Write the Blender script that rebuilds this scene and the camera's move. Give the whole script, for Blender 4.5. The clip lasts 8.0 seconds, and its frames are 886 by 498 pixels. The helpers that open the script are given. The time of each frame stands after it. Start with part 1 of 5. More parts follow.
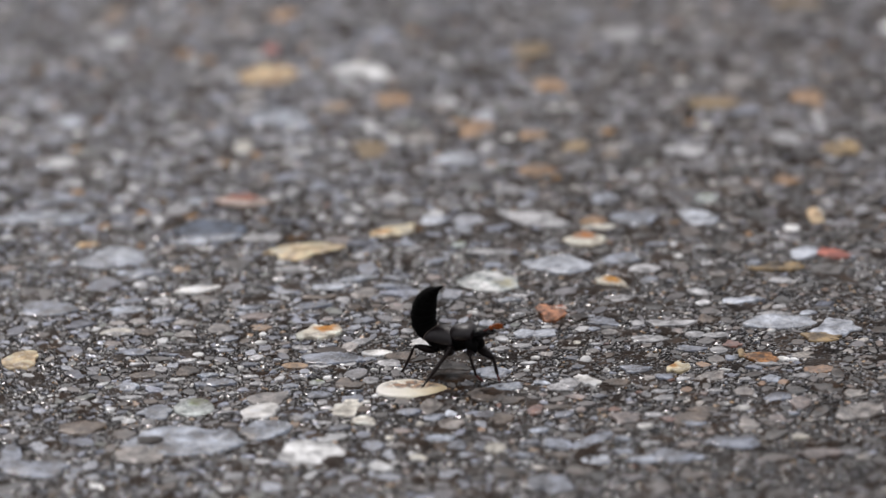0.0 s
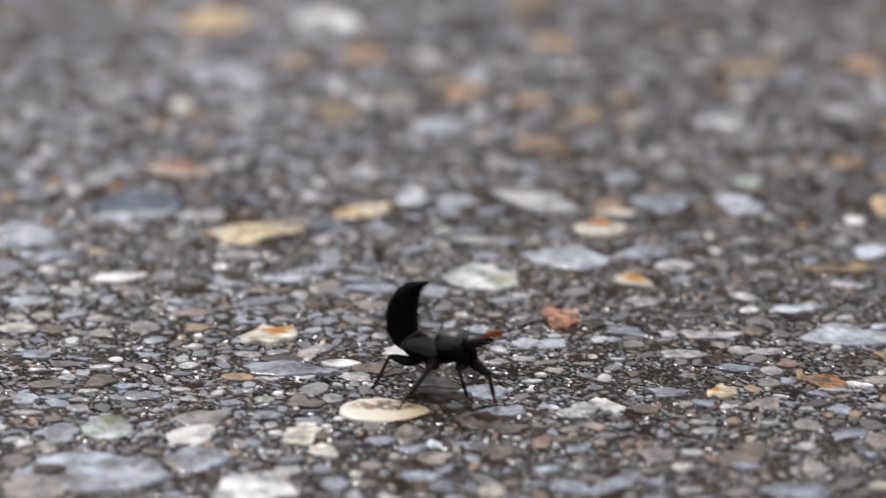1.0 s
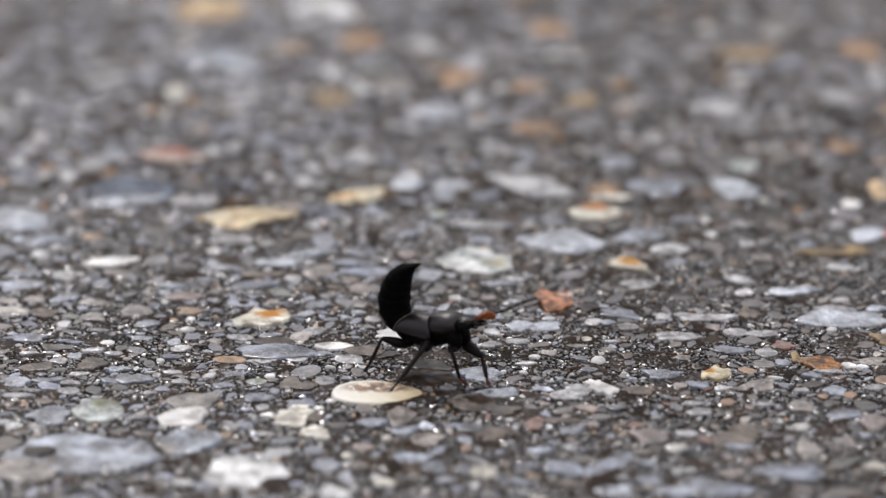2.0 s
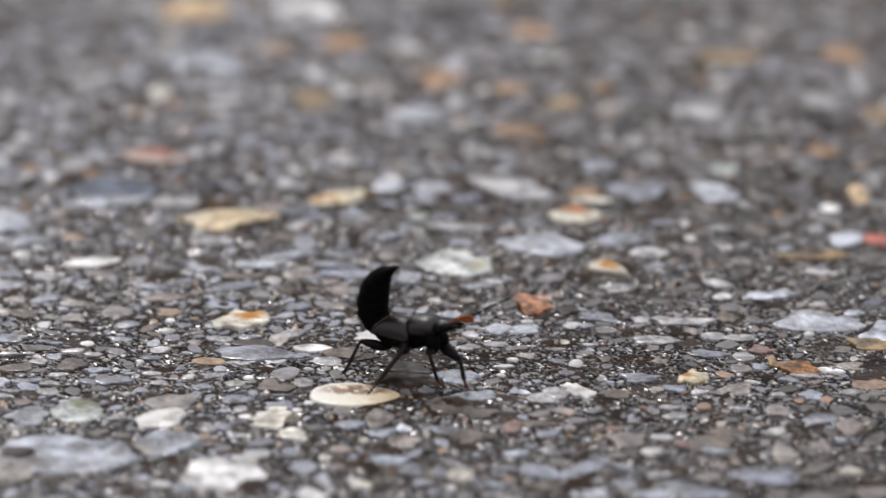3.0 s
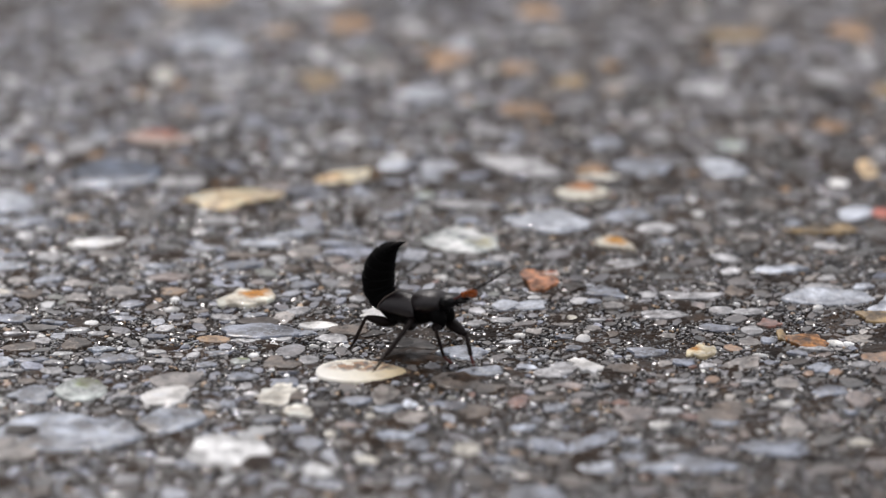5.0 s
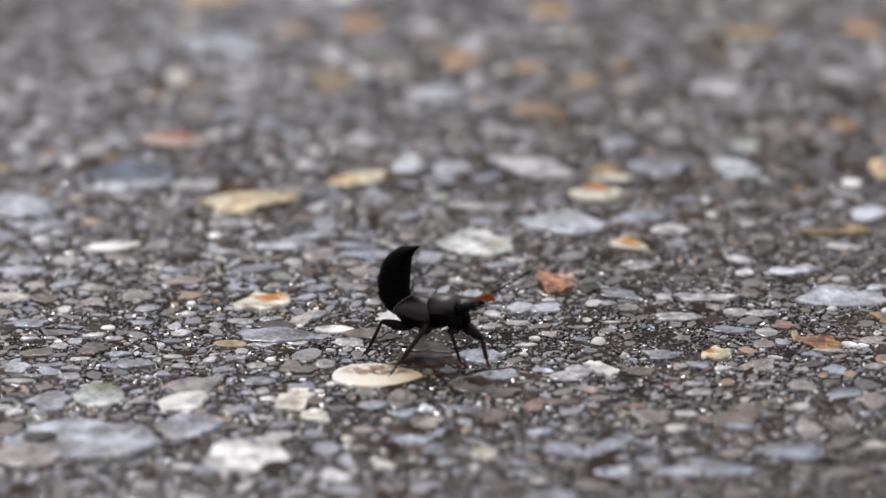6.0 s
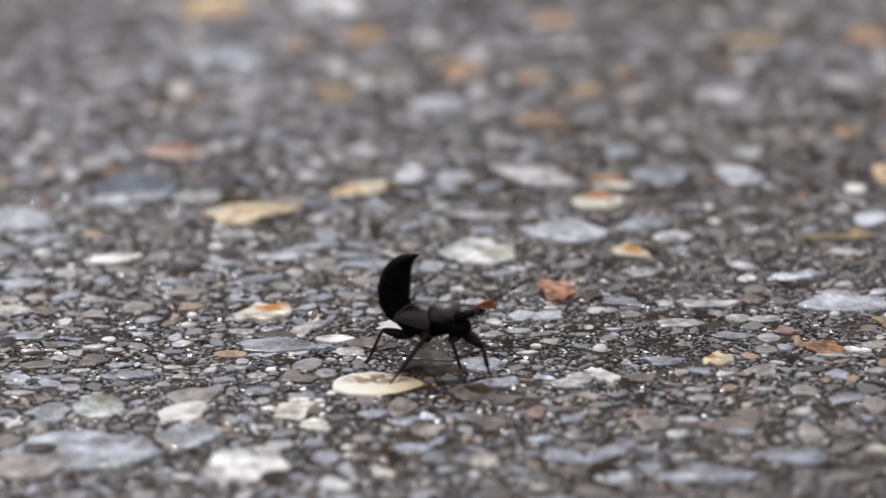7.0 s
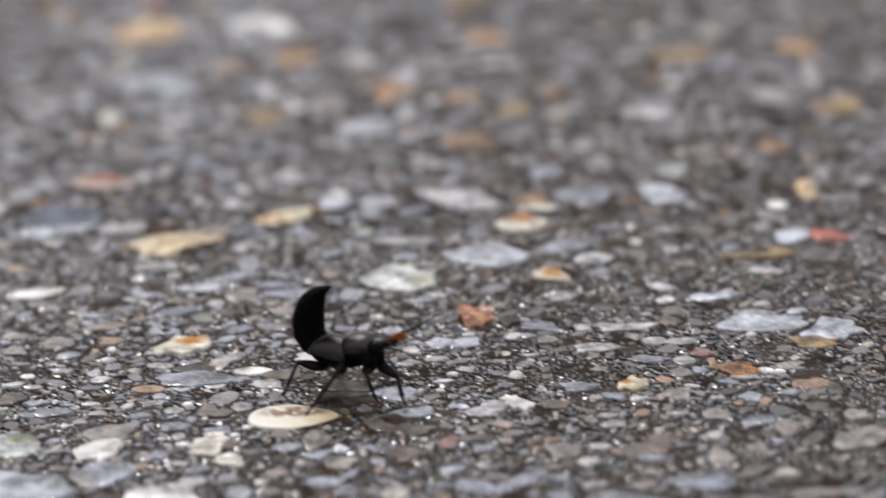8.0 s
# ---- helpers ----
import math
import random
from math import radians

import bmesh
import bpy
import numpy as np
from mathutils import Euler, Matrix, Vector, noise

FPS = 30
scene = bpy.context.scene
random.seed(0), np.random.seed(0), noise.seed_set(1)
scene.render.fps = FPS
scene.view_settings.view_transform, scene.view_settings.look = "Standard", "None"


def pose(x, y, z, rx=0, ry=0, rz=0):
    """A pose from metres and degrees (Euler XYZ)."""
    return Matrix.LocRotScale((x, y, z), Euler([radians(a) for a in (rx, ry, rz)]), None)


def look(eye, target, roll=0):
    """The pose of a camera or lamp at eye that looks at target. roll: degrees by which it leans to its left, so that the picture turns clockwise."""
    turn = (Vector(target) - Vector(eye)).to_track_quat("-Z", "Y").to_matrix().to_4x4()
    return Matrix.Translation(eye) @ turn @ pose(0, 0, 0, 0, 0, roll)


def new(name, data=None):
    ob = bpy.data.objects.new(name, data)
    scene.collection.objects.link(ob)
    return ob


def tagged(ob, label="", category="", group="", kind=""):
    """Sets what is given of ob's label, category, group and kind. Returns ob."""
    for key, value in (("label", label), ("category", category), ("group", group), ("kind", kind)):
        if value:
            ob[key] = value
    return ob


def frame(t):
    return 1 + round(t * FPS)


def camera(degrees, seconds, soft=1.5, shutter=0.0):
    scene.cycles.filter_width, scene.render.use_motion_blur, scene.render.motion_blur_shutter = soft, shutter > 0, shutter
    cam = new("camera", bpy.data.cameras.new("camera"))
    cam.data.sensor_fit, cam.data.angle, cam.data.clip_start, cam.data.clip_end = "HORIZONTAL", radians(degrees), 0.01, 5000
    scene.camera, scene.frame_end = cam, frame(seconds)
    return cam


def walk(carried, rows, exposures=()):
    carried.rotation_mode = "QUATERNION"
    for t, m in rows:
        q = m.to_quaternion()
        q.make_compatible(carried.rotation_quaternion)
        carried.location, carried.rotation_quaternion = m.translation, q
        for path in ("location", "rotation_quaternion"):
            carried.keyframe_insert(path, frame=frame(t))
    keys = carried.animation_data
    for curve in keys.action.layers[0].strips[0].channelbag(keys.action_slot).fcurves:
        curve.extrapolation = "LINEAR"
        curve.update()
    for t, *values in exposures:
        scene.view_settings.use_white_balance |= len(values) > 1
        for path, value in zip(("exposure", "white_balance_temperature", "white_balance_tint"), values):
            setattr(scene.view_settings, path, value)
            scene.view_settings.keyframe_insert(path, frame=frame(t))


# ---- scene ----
cam = camera(14.00, 8.0, soft=1.35, shutter=0.5)
walk(cam, [
    (0.0, pose(0.00481, -0.71006, 0.26107, 69.985, 1.663, 0.324)),
    (0.1, pose(0.00491, -0.70249, 0.25415, 70.204, 1.226, 0.450)),
    (0.2, pose(0.00501, -0.69493, 0.24722, 70.407, 0.789, 0.237)),
    (0.3, pose(0.00681, -0.68379, 0.24222, 70.348, 0.662, 0.248)),
    (0.4, pose(0.00861, -0.67266, 0.23722, 70.353, 0.536, 0.270)),
    (0.5, pose(0.01041, -0.66152, 0.23222, 70.331, 0.409, 0.446)),
    (0.6, pose(0.00776, -0.63152, 0.22204, 70.237, 0.379, 0.321)),
    (0.7, pose(0.00511, -0.60152, 0.21186, 70.113, 0.350, 0.182)),
    (0.8, pose(0.00018, -0.58462, 0.21113, 69.752, 0.124, -0.121)),
    (0.9, pose(-0.00256, -0.57524, 0.21072, 69.641, -0.001, -0.238)),
    (1.0, pose(-0.00311, -0.57336, 0.21064, 69.828, -0.027, 0.063)),
    (1.1, pose(-0.00368, -0.57310, 0.21049, 69.839, -0.092, 0.162)),
    (1.2, pose(-0.00425, -0.57284, 0.21034, 69.891, -0.157, 0.075)),
    (2.3, pose(0.00027, -0.57226, 0.20468, 69.978, 0.241, 0.231)),
    (2.4, pose(-0.00063, -0.57267, 0.20435, 70.049, 0.215, 0.300)),
    (2.5, pose(-0.00152, -0.57309, 0.20402, 70.022, 0.189, 0.280)),
    (2.6, pose(-0.00087, -0.57322, 0.20479, 69.844, 0.119, 0.250)),
    (2.7, pose(-0.00021, -0.57335, 0.20556, 69.774, 0.049, 0.127)),
    (2.8, pose(0.00044, -0.57348, 0.20633, 69.878, -0.021, -0.160)),
    (2.9, pose(0.00109, -0.57361, 0.20710, 69.939, -0.091, -0.182)),
    (3.0, pose(0.00175, -0.57374, 0.20787, 69.868, -0.161, 0.167)),
    (3.1, pose(0.00140, -0.57379, 0.20808, 69.993, -0.120, 0.218)),
    (3.2, pose(0.00105, -0.57384, 0.20829, 69.965, -0.078, 0.265)),
    (3.3, pose(0.00070, -0.57389, 0.20850, 69.955, -0.037, 0.298)),
    (3.4, pose(0.00035, -0.57394, 0.20871, 69.936, 0.005, 0.231)),
    (3.5, pose(0.00000, -0.57399, 0.20891, 69.934, 0.046, 0.138)),
    (3.6, pose(-0.00057, -0.57399, 0.20862, 69.926, 0.031, 0.055)),
    (3.7, pose(-0.00114, -0.57398, 0.20832, 69.991, 0.017, 0.006)),
    (3.8, pose(-0.00171, -0.57398, 0.20803, 69.955, 0.002, -0.083)),
    (3.9, pose(-0.00228, -0.57398, 0.20773, 69.965, -0.012, -0.087)),
    (4.0, pose(-0.00285, -0.57397, 0.20743, 70.004, -0.027, 0.039)),
    (4.1, pose(-0.00125, -0.57375, 0.20686, 70.042, 0.029, 0.205)),
    (4.2, pose(0.00035, -0.57352, 0.20628, 70.016, 0.084, 0.416)),
    (4.3, pose(0.00196, -0.57329, 0.20571, 70.036, 0.140, 0.493)),
    (4.4, pose(0.00356, -0.57306, 0.20513, 70.071, 0.196, 0.335)),
    (4.5, pose(0.00516, -0.57283, 0.20456, 70.080, 0.251, 0.361)),
    (4.6, pose(0.00480, -0.57264, 0.20419, 70.051, 0.278, 0.246)),
    (4.7, pose(0.00445, -0.57245, 0.20382, 69.978, 0.306, 0.236)),
    (5.8, pose(0.00052, -0.57036, 0.19975, 69.882, 0.603, 0.174)),
    (5.9, pose(0.00117, -0.57134, 0.20308, 69.650, 0.632, 0.211)),
    (6.0, pose(0.00182, -0.57232, 0.20641, 69.630, 0.660, 0.221)),
    (6.1, pose(0.00188, -0.57249, 0.20664, 69.750, 0.705, 0.122)),
    (6.2, pose(0.00193, -0.57266, 0.20687, 69.835, 0.750, 0.148)),
    (6.3, pose(0.00198, -0.57284, 0.20711, 69.864, 0.795, 0.110)),
    (6.4, pose(0.00203, -0.57301, 0.20734, 69.911, 0.840, 0.106)),
    (6.5, pose(0.00208, -0.57318, 0.20758, 69.869, 0.885, 0.198)),
    (6.6, pose(0.00277, -0.57287, 0.20681, 69.833, 0.967, 0.475)),
    (6.7, pose(0.00345, -0.57255, 0.20605, 69.887, 1.049, 0.587)),
    (6.8, pose(0.00414, -0.57224, 0.20528, 69.948, 1.131, 0.610)),
    (6.9, pose(0.00482, -0.57193, 0.20452, 69.969, 1.212, 0.528)),
    (7.0, pose(0.00551, -0.57161, 0.20376, 69.988, 1.294, 0.403)),
    (7.1, pose(0.00722, -0.57156, 0.20427, 69.891, 1.536, 0.403)),
    (7.2, pose(0.00894, -0.57151, 0.20478, 69.943, 1.777, 0.243)),
    (7.3, pose(0.01065, -0.57145, 0.20529, 70.016, 2.019, 0.193)),
    (7.4, pose(0.01237, -0.57140, 0.20581, 69.909, 2.261, 0.253)),
    (7.5, pose(0.01409, -0.57134, 0.20632, 69.879, 2.502, 0.275)),
    (7.6, pose(0.01544, -0.57127, 0.20714, 69.793, 2.523, 0.108)),
    (7.7, pose(0.01680, -0.57120, 0.20796, 69.790, 2.544, 0.010)),
    (7.8, pose(0.01816, -0.57113, 0.20877, 69.770, 2.564, -0.209)),
    (7.9, pose(0.01952, -0.57106, 0.20959, 69.692, 2.585, -0.183)),
    (8.0, pose(0.02088, -0.57098, 0.21041, 69.735, 2.606, 0.133)),
], exposures=[(0.0, -0.22, 6500, 10), (0.5, -0.11, 6500, 10), (1.0, -0.02, 6500, 10), (8.0, -0.02, 6500, 10)])
MM = 0.001

# ---- light: an overcast sky, bright behind thin cloud ----
world = bpy.data.worlds.new("overcast_sky")
scene.world = world
world.use_nodes = True
wn, wl = world.node_tree.nodes, world.node_tree.links
wn.clear()
w_out = wn.new("ShaderNodeOutputWorld")
w_bg = wn.new("ShaderNodeBackground")
w_sky = wn.new("ShaderNodeTexSky")
w_sky.sky_type = "NISHITA"
w_sky.sun_disc = False
w_sky.sun_elevation, w_sky.sun_rotation = radians(49), radians(-20)
w_sky.air_density, w_sky.dust_density, w_sky.ozone_density = 1.0, 4.0, 1.0
w_mix = wn.new("ShaderNodeMix")
w_mix.data_type = "RGBA"
w_mix.inputs[0].default_value = 0.88
w_way = wn.new("ShaderNodeTexCoord")
w_up = wn.new("ShaderNodeSeparateXYZ")
wl.new(w_way.outputs["Generated"], w_up.inputs[0])
w_cloud = wn.new("ShaderNodeValToRGB")                # cloud cover, dim towards the horizon
w_cloud.color_ramp.elements[0].color = (0.224, 0.225, 0.242, 1)
w_cloud.color_ramp.elements[1].color = (1.005, 0.985, 1.012, 1)
w_cloud.color_ramp.elements[1].position = 0.65
wl.new(w_up.outputs["Z"], w_cloud.inputs[0])
w_gain = wn.new("ShaderNodeVectorMath")
w_gain.operation = "SCALE"
w_gain.inputs["Scale"].default_value = 6.1
wl.new(w_cloud.outputs[0], w_gain.inputs[0])
wl.new(w_gain.outputs[0], w_mix.inputs[7])
wl.new(w_sky.outputs[0], w_mix.inputs[6])
wl.new(w_mix.outputs[2], w_bg.inputs[0])
w_bg.inputs[1].default_value = 0.15
wl.new(w_bg.outputs[0], w_out.inputs[0])

sun_data = bpy.data.lights.new("sun", "SUN")
sun_data.energy, sun_data.angle, sun_data.color = 1.3, radians(12), (1.0, 0.955, 0.94)
sun = new("sun", sun_data)
sun.matrix_world = look((-0.22, 0.62, 0.75), (0, 0, 0))


# ---- materials ----
def nodes_of(name):
    m = bpy.data.materials.new(name)
    m.use_nodes = True
    t = m.node_tree
    return m, t.nodes, t.links, t.nodes["Principled BSDF"]


def noise_tex(n, l, vector, scale, detail=3.0, rough=0.55):
    x = n.new("ShaderNodeTexNoise")
    x.inputs["Scale"].default_value, x.inputs["Detail"].default_value = scale, detail
    x.inputs["Roughness"].default_value = rough
    l.new(vector, x.inputs["Vector"])
    return x.outputs["Fac"]


def ramp(n, l, fac, stops, mode="LINEAR"):
    r = n.new("ShaderNodeValToRGB")
    r.color_ramp.interpolation = mode
    e = r.color_ramp.elements
    while len(e) < len(stops):
        e.new(0.5)
    for el, (p, c) in zip(e, stops):
        el.position = p
        el.color = (*c, 1) if len(c) == 3 else c
    l.new(fac, r.inputs[0])
    return r.outputs[0]


def mix(n, l, fac, a, b, mode="MIX"):
    m = n.new("ShaderNodeMix")
    m.data_type, m.blend_type = "RGBA", mode
    for sock, v in ((m.inputs[0], fac), (m.inputs[6], a), (m.inputs[7], b)):
        if isinstance(v, (int, float)):
            sock.default_value = v
        elif isinstance(v, tuple):
            sock.default_value = (*v, 1)
        else:
            l.new(v, sock)
    return m.outputs[2]


def math_node(n, l, op, a, b=0.0, c=None):
    m = n.new("ShaderNodeMath")
    m.operation = op
    for sock, v in zip(m.inputs, (a, b, c)):
        if v is None:
            continue
        if isinstance(v, (int, float)):
            sock.default_value = v
        else:
            l.new(v, sock)
    return m.outputs[0]


def bump(n, l, p, height, strength, distance):
    b = n.new("ShaderNodeBump")
    b.inputs["Strength"].default_value, b.inputs["Distance"].default_value = strength, distance
    l.new(height, b.inputs["Height"])
    l.new(b.outputs[0], p.inputs["Normal"])


def wet(n, l, p, pos, low=0.25, high=0.6, amount=1.0):
    """A film of rain on worn stone: glossy where it stands, duller where it has drained, its face gently uneven."""
    film = noise_tex(n, l, pos, 210, 5, 0.62)
    cover = ramp(n, l, film, [(0.41, (0.08 * amount,) * 3), (0.50, (amount,) * 3)])
    l.new(cover, p.inputs["Coat Weight"])
    p.inputs["Coat Roughness"].default_value = 0.035
    p.inputs["Coat IOR"].default_value = 1.55
    b = n.new("ShaderNodeBump")
    b.inputs["Strength"].default_value, b.inputs["Distance"].default_value = 1.0, 0.00032
    l.new(noise_tex(n, l, pos, 520, 3, 0.5), b.inputs["Height"])
    l.new(b.outputs[0], p.inputs["Coat Normal"])
    l.new(math_node(n, l, "MULTIPLY_ADD", film, -(high - low), high), p.inputs["Roughness"])
    return cover


def soiled(n, l, pos, col, scale=230, amount=0.7):
    """Brown road dirt that has dried in blotches over the stones."""
    dirt = ramp(n, l, noise_tex(n, l, pos, scale, 5, 0.62), [(0.50, (0.0,) * 3), (0.64, (amount,) * 3)])
    return mix(n, l, dirt, col, (0.054, 0.031, 0.018))


def stone_material(name, dark, light, patch=None, patch_at=(0.1, 0.12), patch_size=0.3, vary=0.3, speckle=1.0, dirt=0.6, size=300, water=1.0):
    """Stone with a mottled body colour, fine grain and, on some, a stain of another mineral."""
    m, n, l, p = nodes_of(name)
    geo = n.new("ShaderNodeNewGeometry").outputs["Position"]
    info = n.new("ShaderNodeObjectInfo")
    local = n.new("ShaderNodeTexCoord").outputs["Object"]
    mottle = noise_tex(n, l, geo, size, 5, 0.6)
    mid = tuple((a + b) / 2 for a, b in zip(dark, light))
    col = ramp(n, l, mottle, [(0.39, tuple(c * 0.6 for c in dark)), (0.5, mid), (0.6, tuple(min(0.9, c * 1.12) for c in light))])
    col = mix(n, l, 1.0, col, ramp(n, l, noise_tex(n, l, geo, 125, 3, 0.5), [(0.38, (0.66,) * 3), (0.62, (1.3,) * 3)]), "MULTIPLY")
    vein = math_node(n, l, "ABSOLUTE", math_node(n, l, "SUBTRACT", noise_tex(n, l, geo, 190, 3, 0.5), 0.5))
    col = mix(n, l, ramp(n, l, vein, [(0.0, (0.45,) * 3), (0.018, (0.0,) * 3)]), col, tuple(min(0.85, c * 1.7 + 0.04) for c in light))
    speck = noise_tex(n, l, geo, 1300, 4, 0.65)
    col = mix(n, l, ramp(n, l, speck, [(0.3, (0.85 * speckle,) * 3), (0.43, (0.0,) * 3)]), col, tuple(c * 0.4 for c in dark))
    col = mix(n, l, ramp(n, l, speck, [(0.6, (0.0,) * 3), (0.72, (0.7,) * 3)]), col, tuple(min(0.85, c * 1.35 + 0.02) for c in light))
    if patch:
        off = n.new("ShaderNodeVectorMath")
        off.operation = "SUBTRACT"
        off.inputs[1].default_value = (*patch_at, 0.5)
        l.new(local, off.inputs[0])
        flat = n.new("ShaderNodeVectorMath")
        flat.operation = "MULTIPLY"
        flat.inputs[1].default_value = (1, 1, 0)
        l.new(off.outputs[0], flat.inputs[0])
        ln = n.new("ShaderNodeVectorMath")
        ln.operation = "LENGTH"
        l.new(flat.outputs[0], ln.inputs[0])
        ragged = math_node(n, l, "MULTIPLY_ADD", noise_tex(n, l, geo, 420, 4), 0.5, ln.outputs["Value"])
        mask = ramp(n, l, ragged, [(patch_size + 0.12, (1, 1, 1)), (patch_size + 0.3, (0, 0, 0))])
        core = ramp(n, l, noise_tex(n, l, geo, 1300, 4), [(0.44, (0.0,) * 3), (0.56, (0.8,) * 3)])
        col = mix(n, l, mask, col, mix(n, l, core, patch, tuple(c * 0.45 for c in patch)))
    col = soiled(n, l, geo, col, 230, dirt)
    grain = noise_tex(n, l, geo, 2600, 3, 0.7)
    col = mix(n, l, 0.55, col, ramp(n, l, grain, [(0.3, (1 - 0.6 * max(speckle, 0.4),) * 3), (0.7, (1.15,) * 3)]), "MULTIPLY")
    shade = math_node(n, l, "MULTIPLY_ADD", info.outputs["Random"], vary, 1 - vary / 2)
    hsv = n.new("ShaderNodeHueSaturation")
    l.new(shade, hsv.inputs["Value"])
    l.new(col, hsv.inputs["Color"])
    l.new(hsv.outputs[0], p.inputs["Base Color"])
    wet(n, l, p, geo, amount=water)
    p.inputs["Specular IOR Level"].default_value = 0.1 + 0.4 * water
    wavy = noise_tex(n, l, geo, 520, 2, 0.5)
    rough = math_node(n, l, "MULTIPLY_ADD", grain, 0.12, wavy)
    bump(n, l, p, rough, 0.45, 0.0004)
    return m


def oval_stone_material():
    """Cream stone, whiter at one end and golden at the other, with brown cracks and stains."""
    m, n, l, p = nodes_of("stained_cream_stone")
    geo = n.new("ShaderNodeNewGeometry").outputs["Position"]
    local = n.new("ShaderNodeTexCoord").outputs["Object"]
    xyz = n.new("ShaderNodeSeparateXYZ")
    l.new(local, xyz.inputs[0])
    along = math_node(n, l, "MULTIPLY_ADD", noise_tex(n, l, geo, 260, 4), 0.35, xyz.outputs["X"])
    col = ramp(n, l, math_node(n, l, "ADD", along, 0.3), [(0.0, (0.90, 0.87, 0.80)), (0.45, (0.90, 0.84, 0.69)), (0.9, (0.86, 0.69, 0.42))])
    warp = n.new("ShaderNodeVectorMath")
    warp.operation = "ADD"
    jitter = n.new("ShaderNodeTexNoise")
    jitter.inputs["Scale"].default_value = 300
    l.new(geo, jitter.inputs["Vector"])
    small = n.new("ShaderNodeVectorMath")
    small.operation = "SCALE"
    small.inputs["Scale"].default_value = 0.35
    l.new(jitter.outputs["Color"], small.inputs[0])
    l.new(local, warp.inputs[0])
    l.new(small.outputs[0], warp.inputs[1])
    cells = n.new("ShaderNodeTexVoronoi")
    cells.feature = "DISTANCE_TO_EDGE"
    cells.inputs["Scale"].default_value = 2.6
    l.new(warp.outputs[0], cells.inputs["Vector"])
    crack = ramp(n, l, cells.outputs["Distance"], [(0.0, (1.0,) * 3), (0.11, (0.0,) * 3)])
    place = n.new("ShaderNodeVectorMath")
    place.operation = "DISTANCE"
    place.inputs[1].default_value = (0.02, 0.2, 0.0)
    level = n.new("ShaderNodeVectorMath")
    level.operation = "MULTIPLY"
    level.inputs[1].default_value = (0.75, 1.25, 0)
    l.new(local, level.inputs[0])
    l.new(level.outputs[0], place.inputs[0])
    near = ramp(n, l, place.outputs["Value"], [(0.2, (1.0,) * 3), (0.36, (0.0,) * 3)])
    stain = ramp(n, l, noise_tex(n, l, geo, 560, 4), [(0.42, (0.0,) * 3), (0.49, (0.92,) * 3)])
    marks = math_node(n, l, "MULTIPLY", near, math_node(n, l, "MAXIMUM", crack, stain))
    spots = noise_tex(n, l, geo, 900, 3)
    col = mix(n, l, marks, col, ramp(n, l, spots, [(0.44, (0.05, 0.018, 0.007)), (0.58, (0.36, 0.15, 0.035))]))
    grain = noise_tex(n, l, geo, 2600, 3, 0.7)
    col = mix(n, l, 0.4, col, ramp(n, l, grain, [(0.3, (0.7,) * 3), (0.7, (1.1,) * 3)]), "MULTIPLY")
    l.new(col, p.inputs["Base Color"])
    wet(n, l, p, geo, amount=0.4)
    bump(n, l, p, math_node(n, l, "MULTIPLY_ADD", grain, 0.2, noise_tex(n, l, geo, 400, 2)), 0.35, 0.0004)
    return m


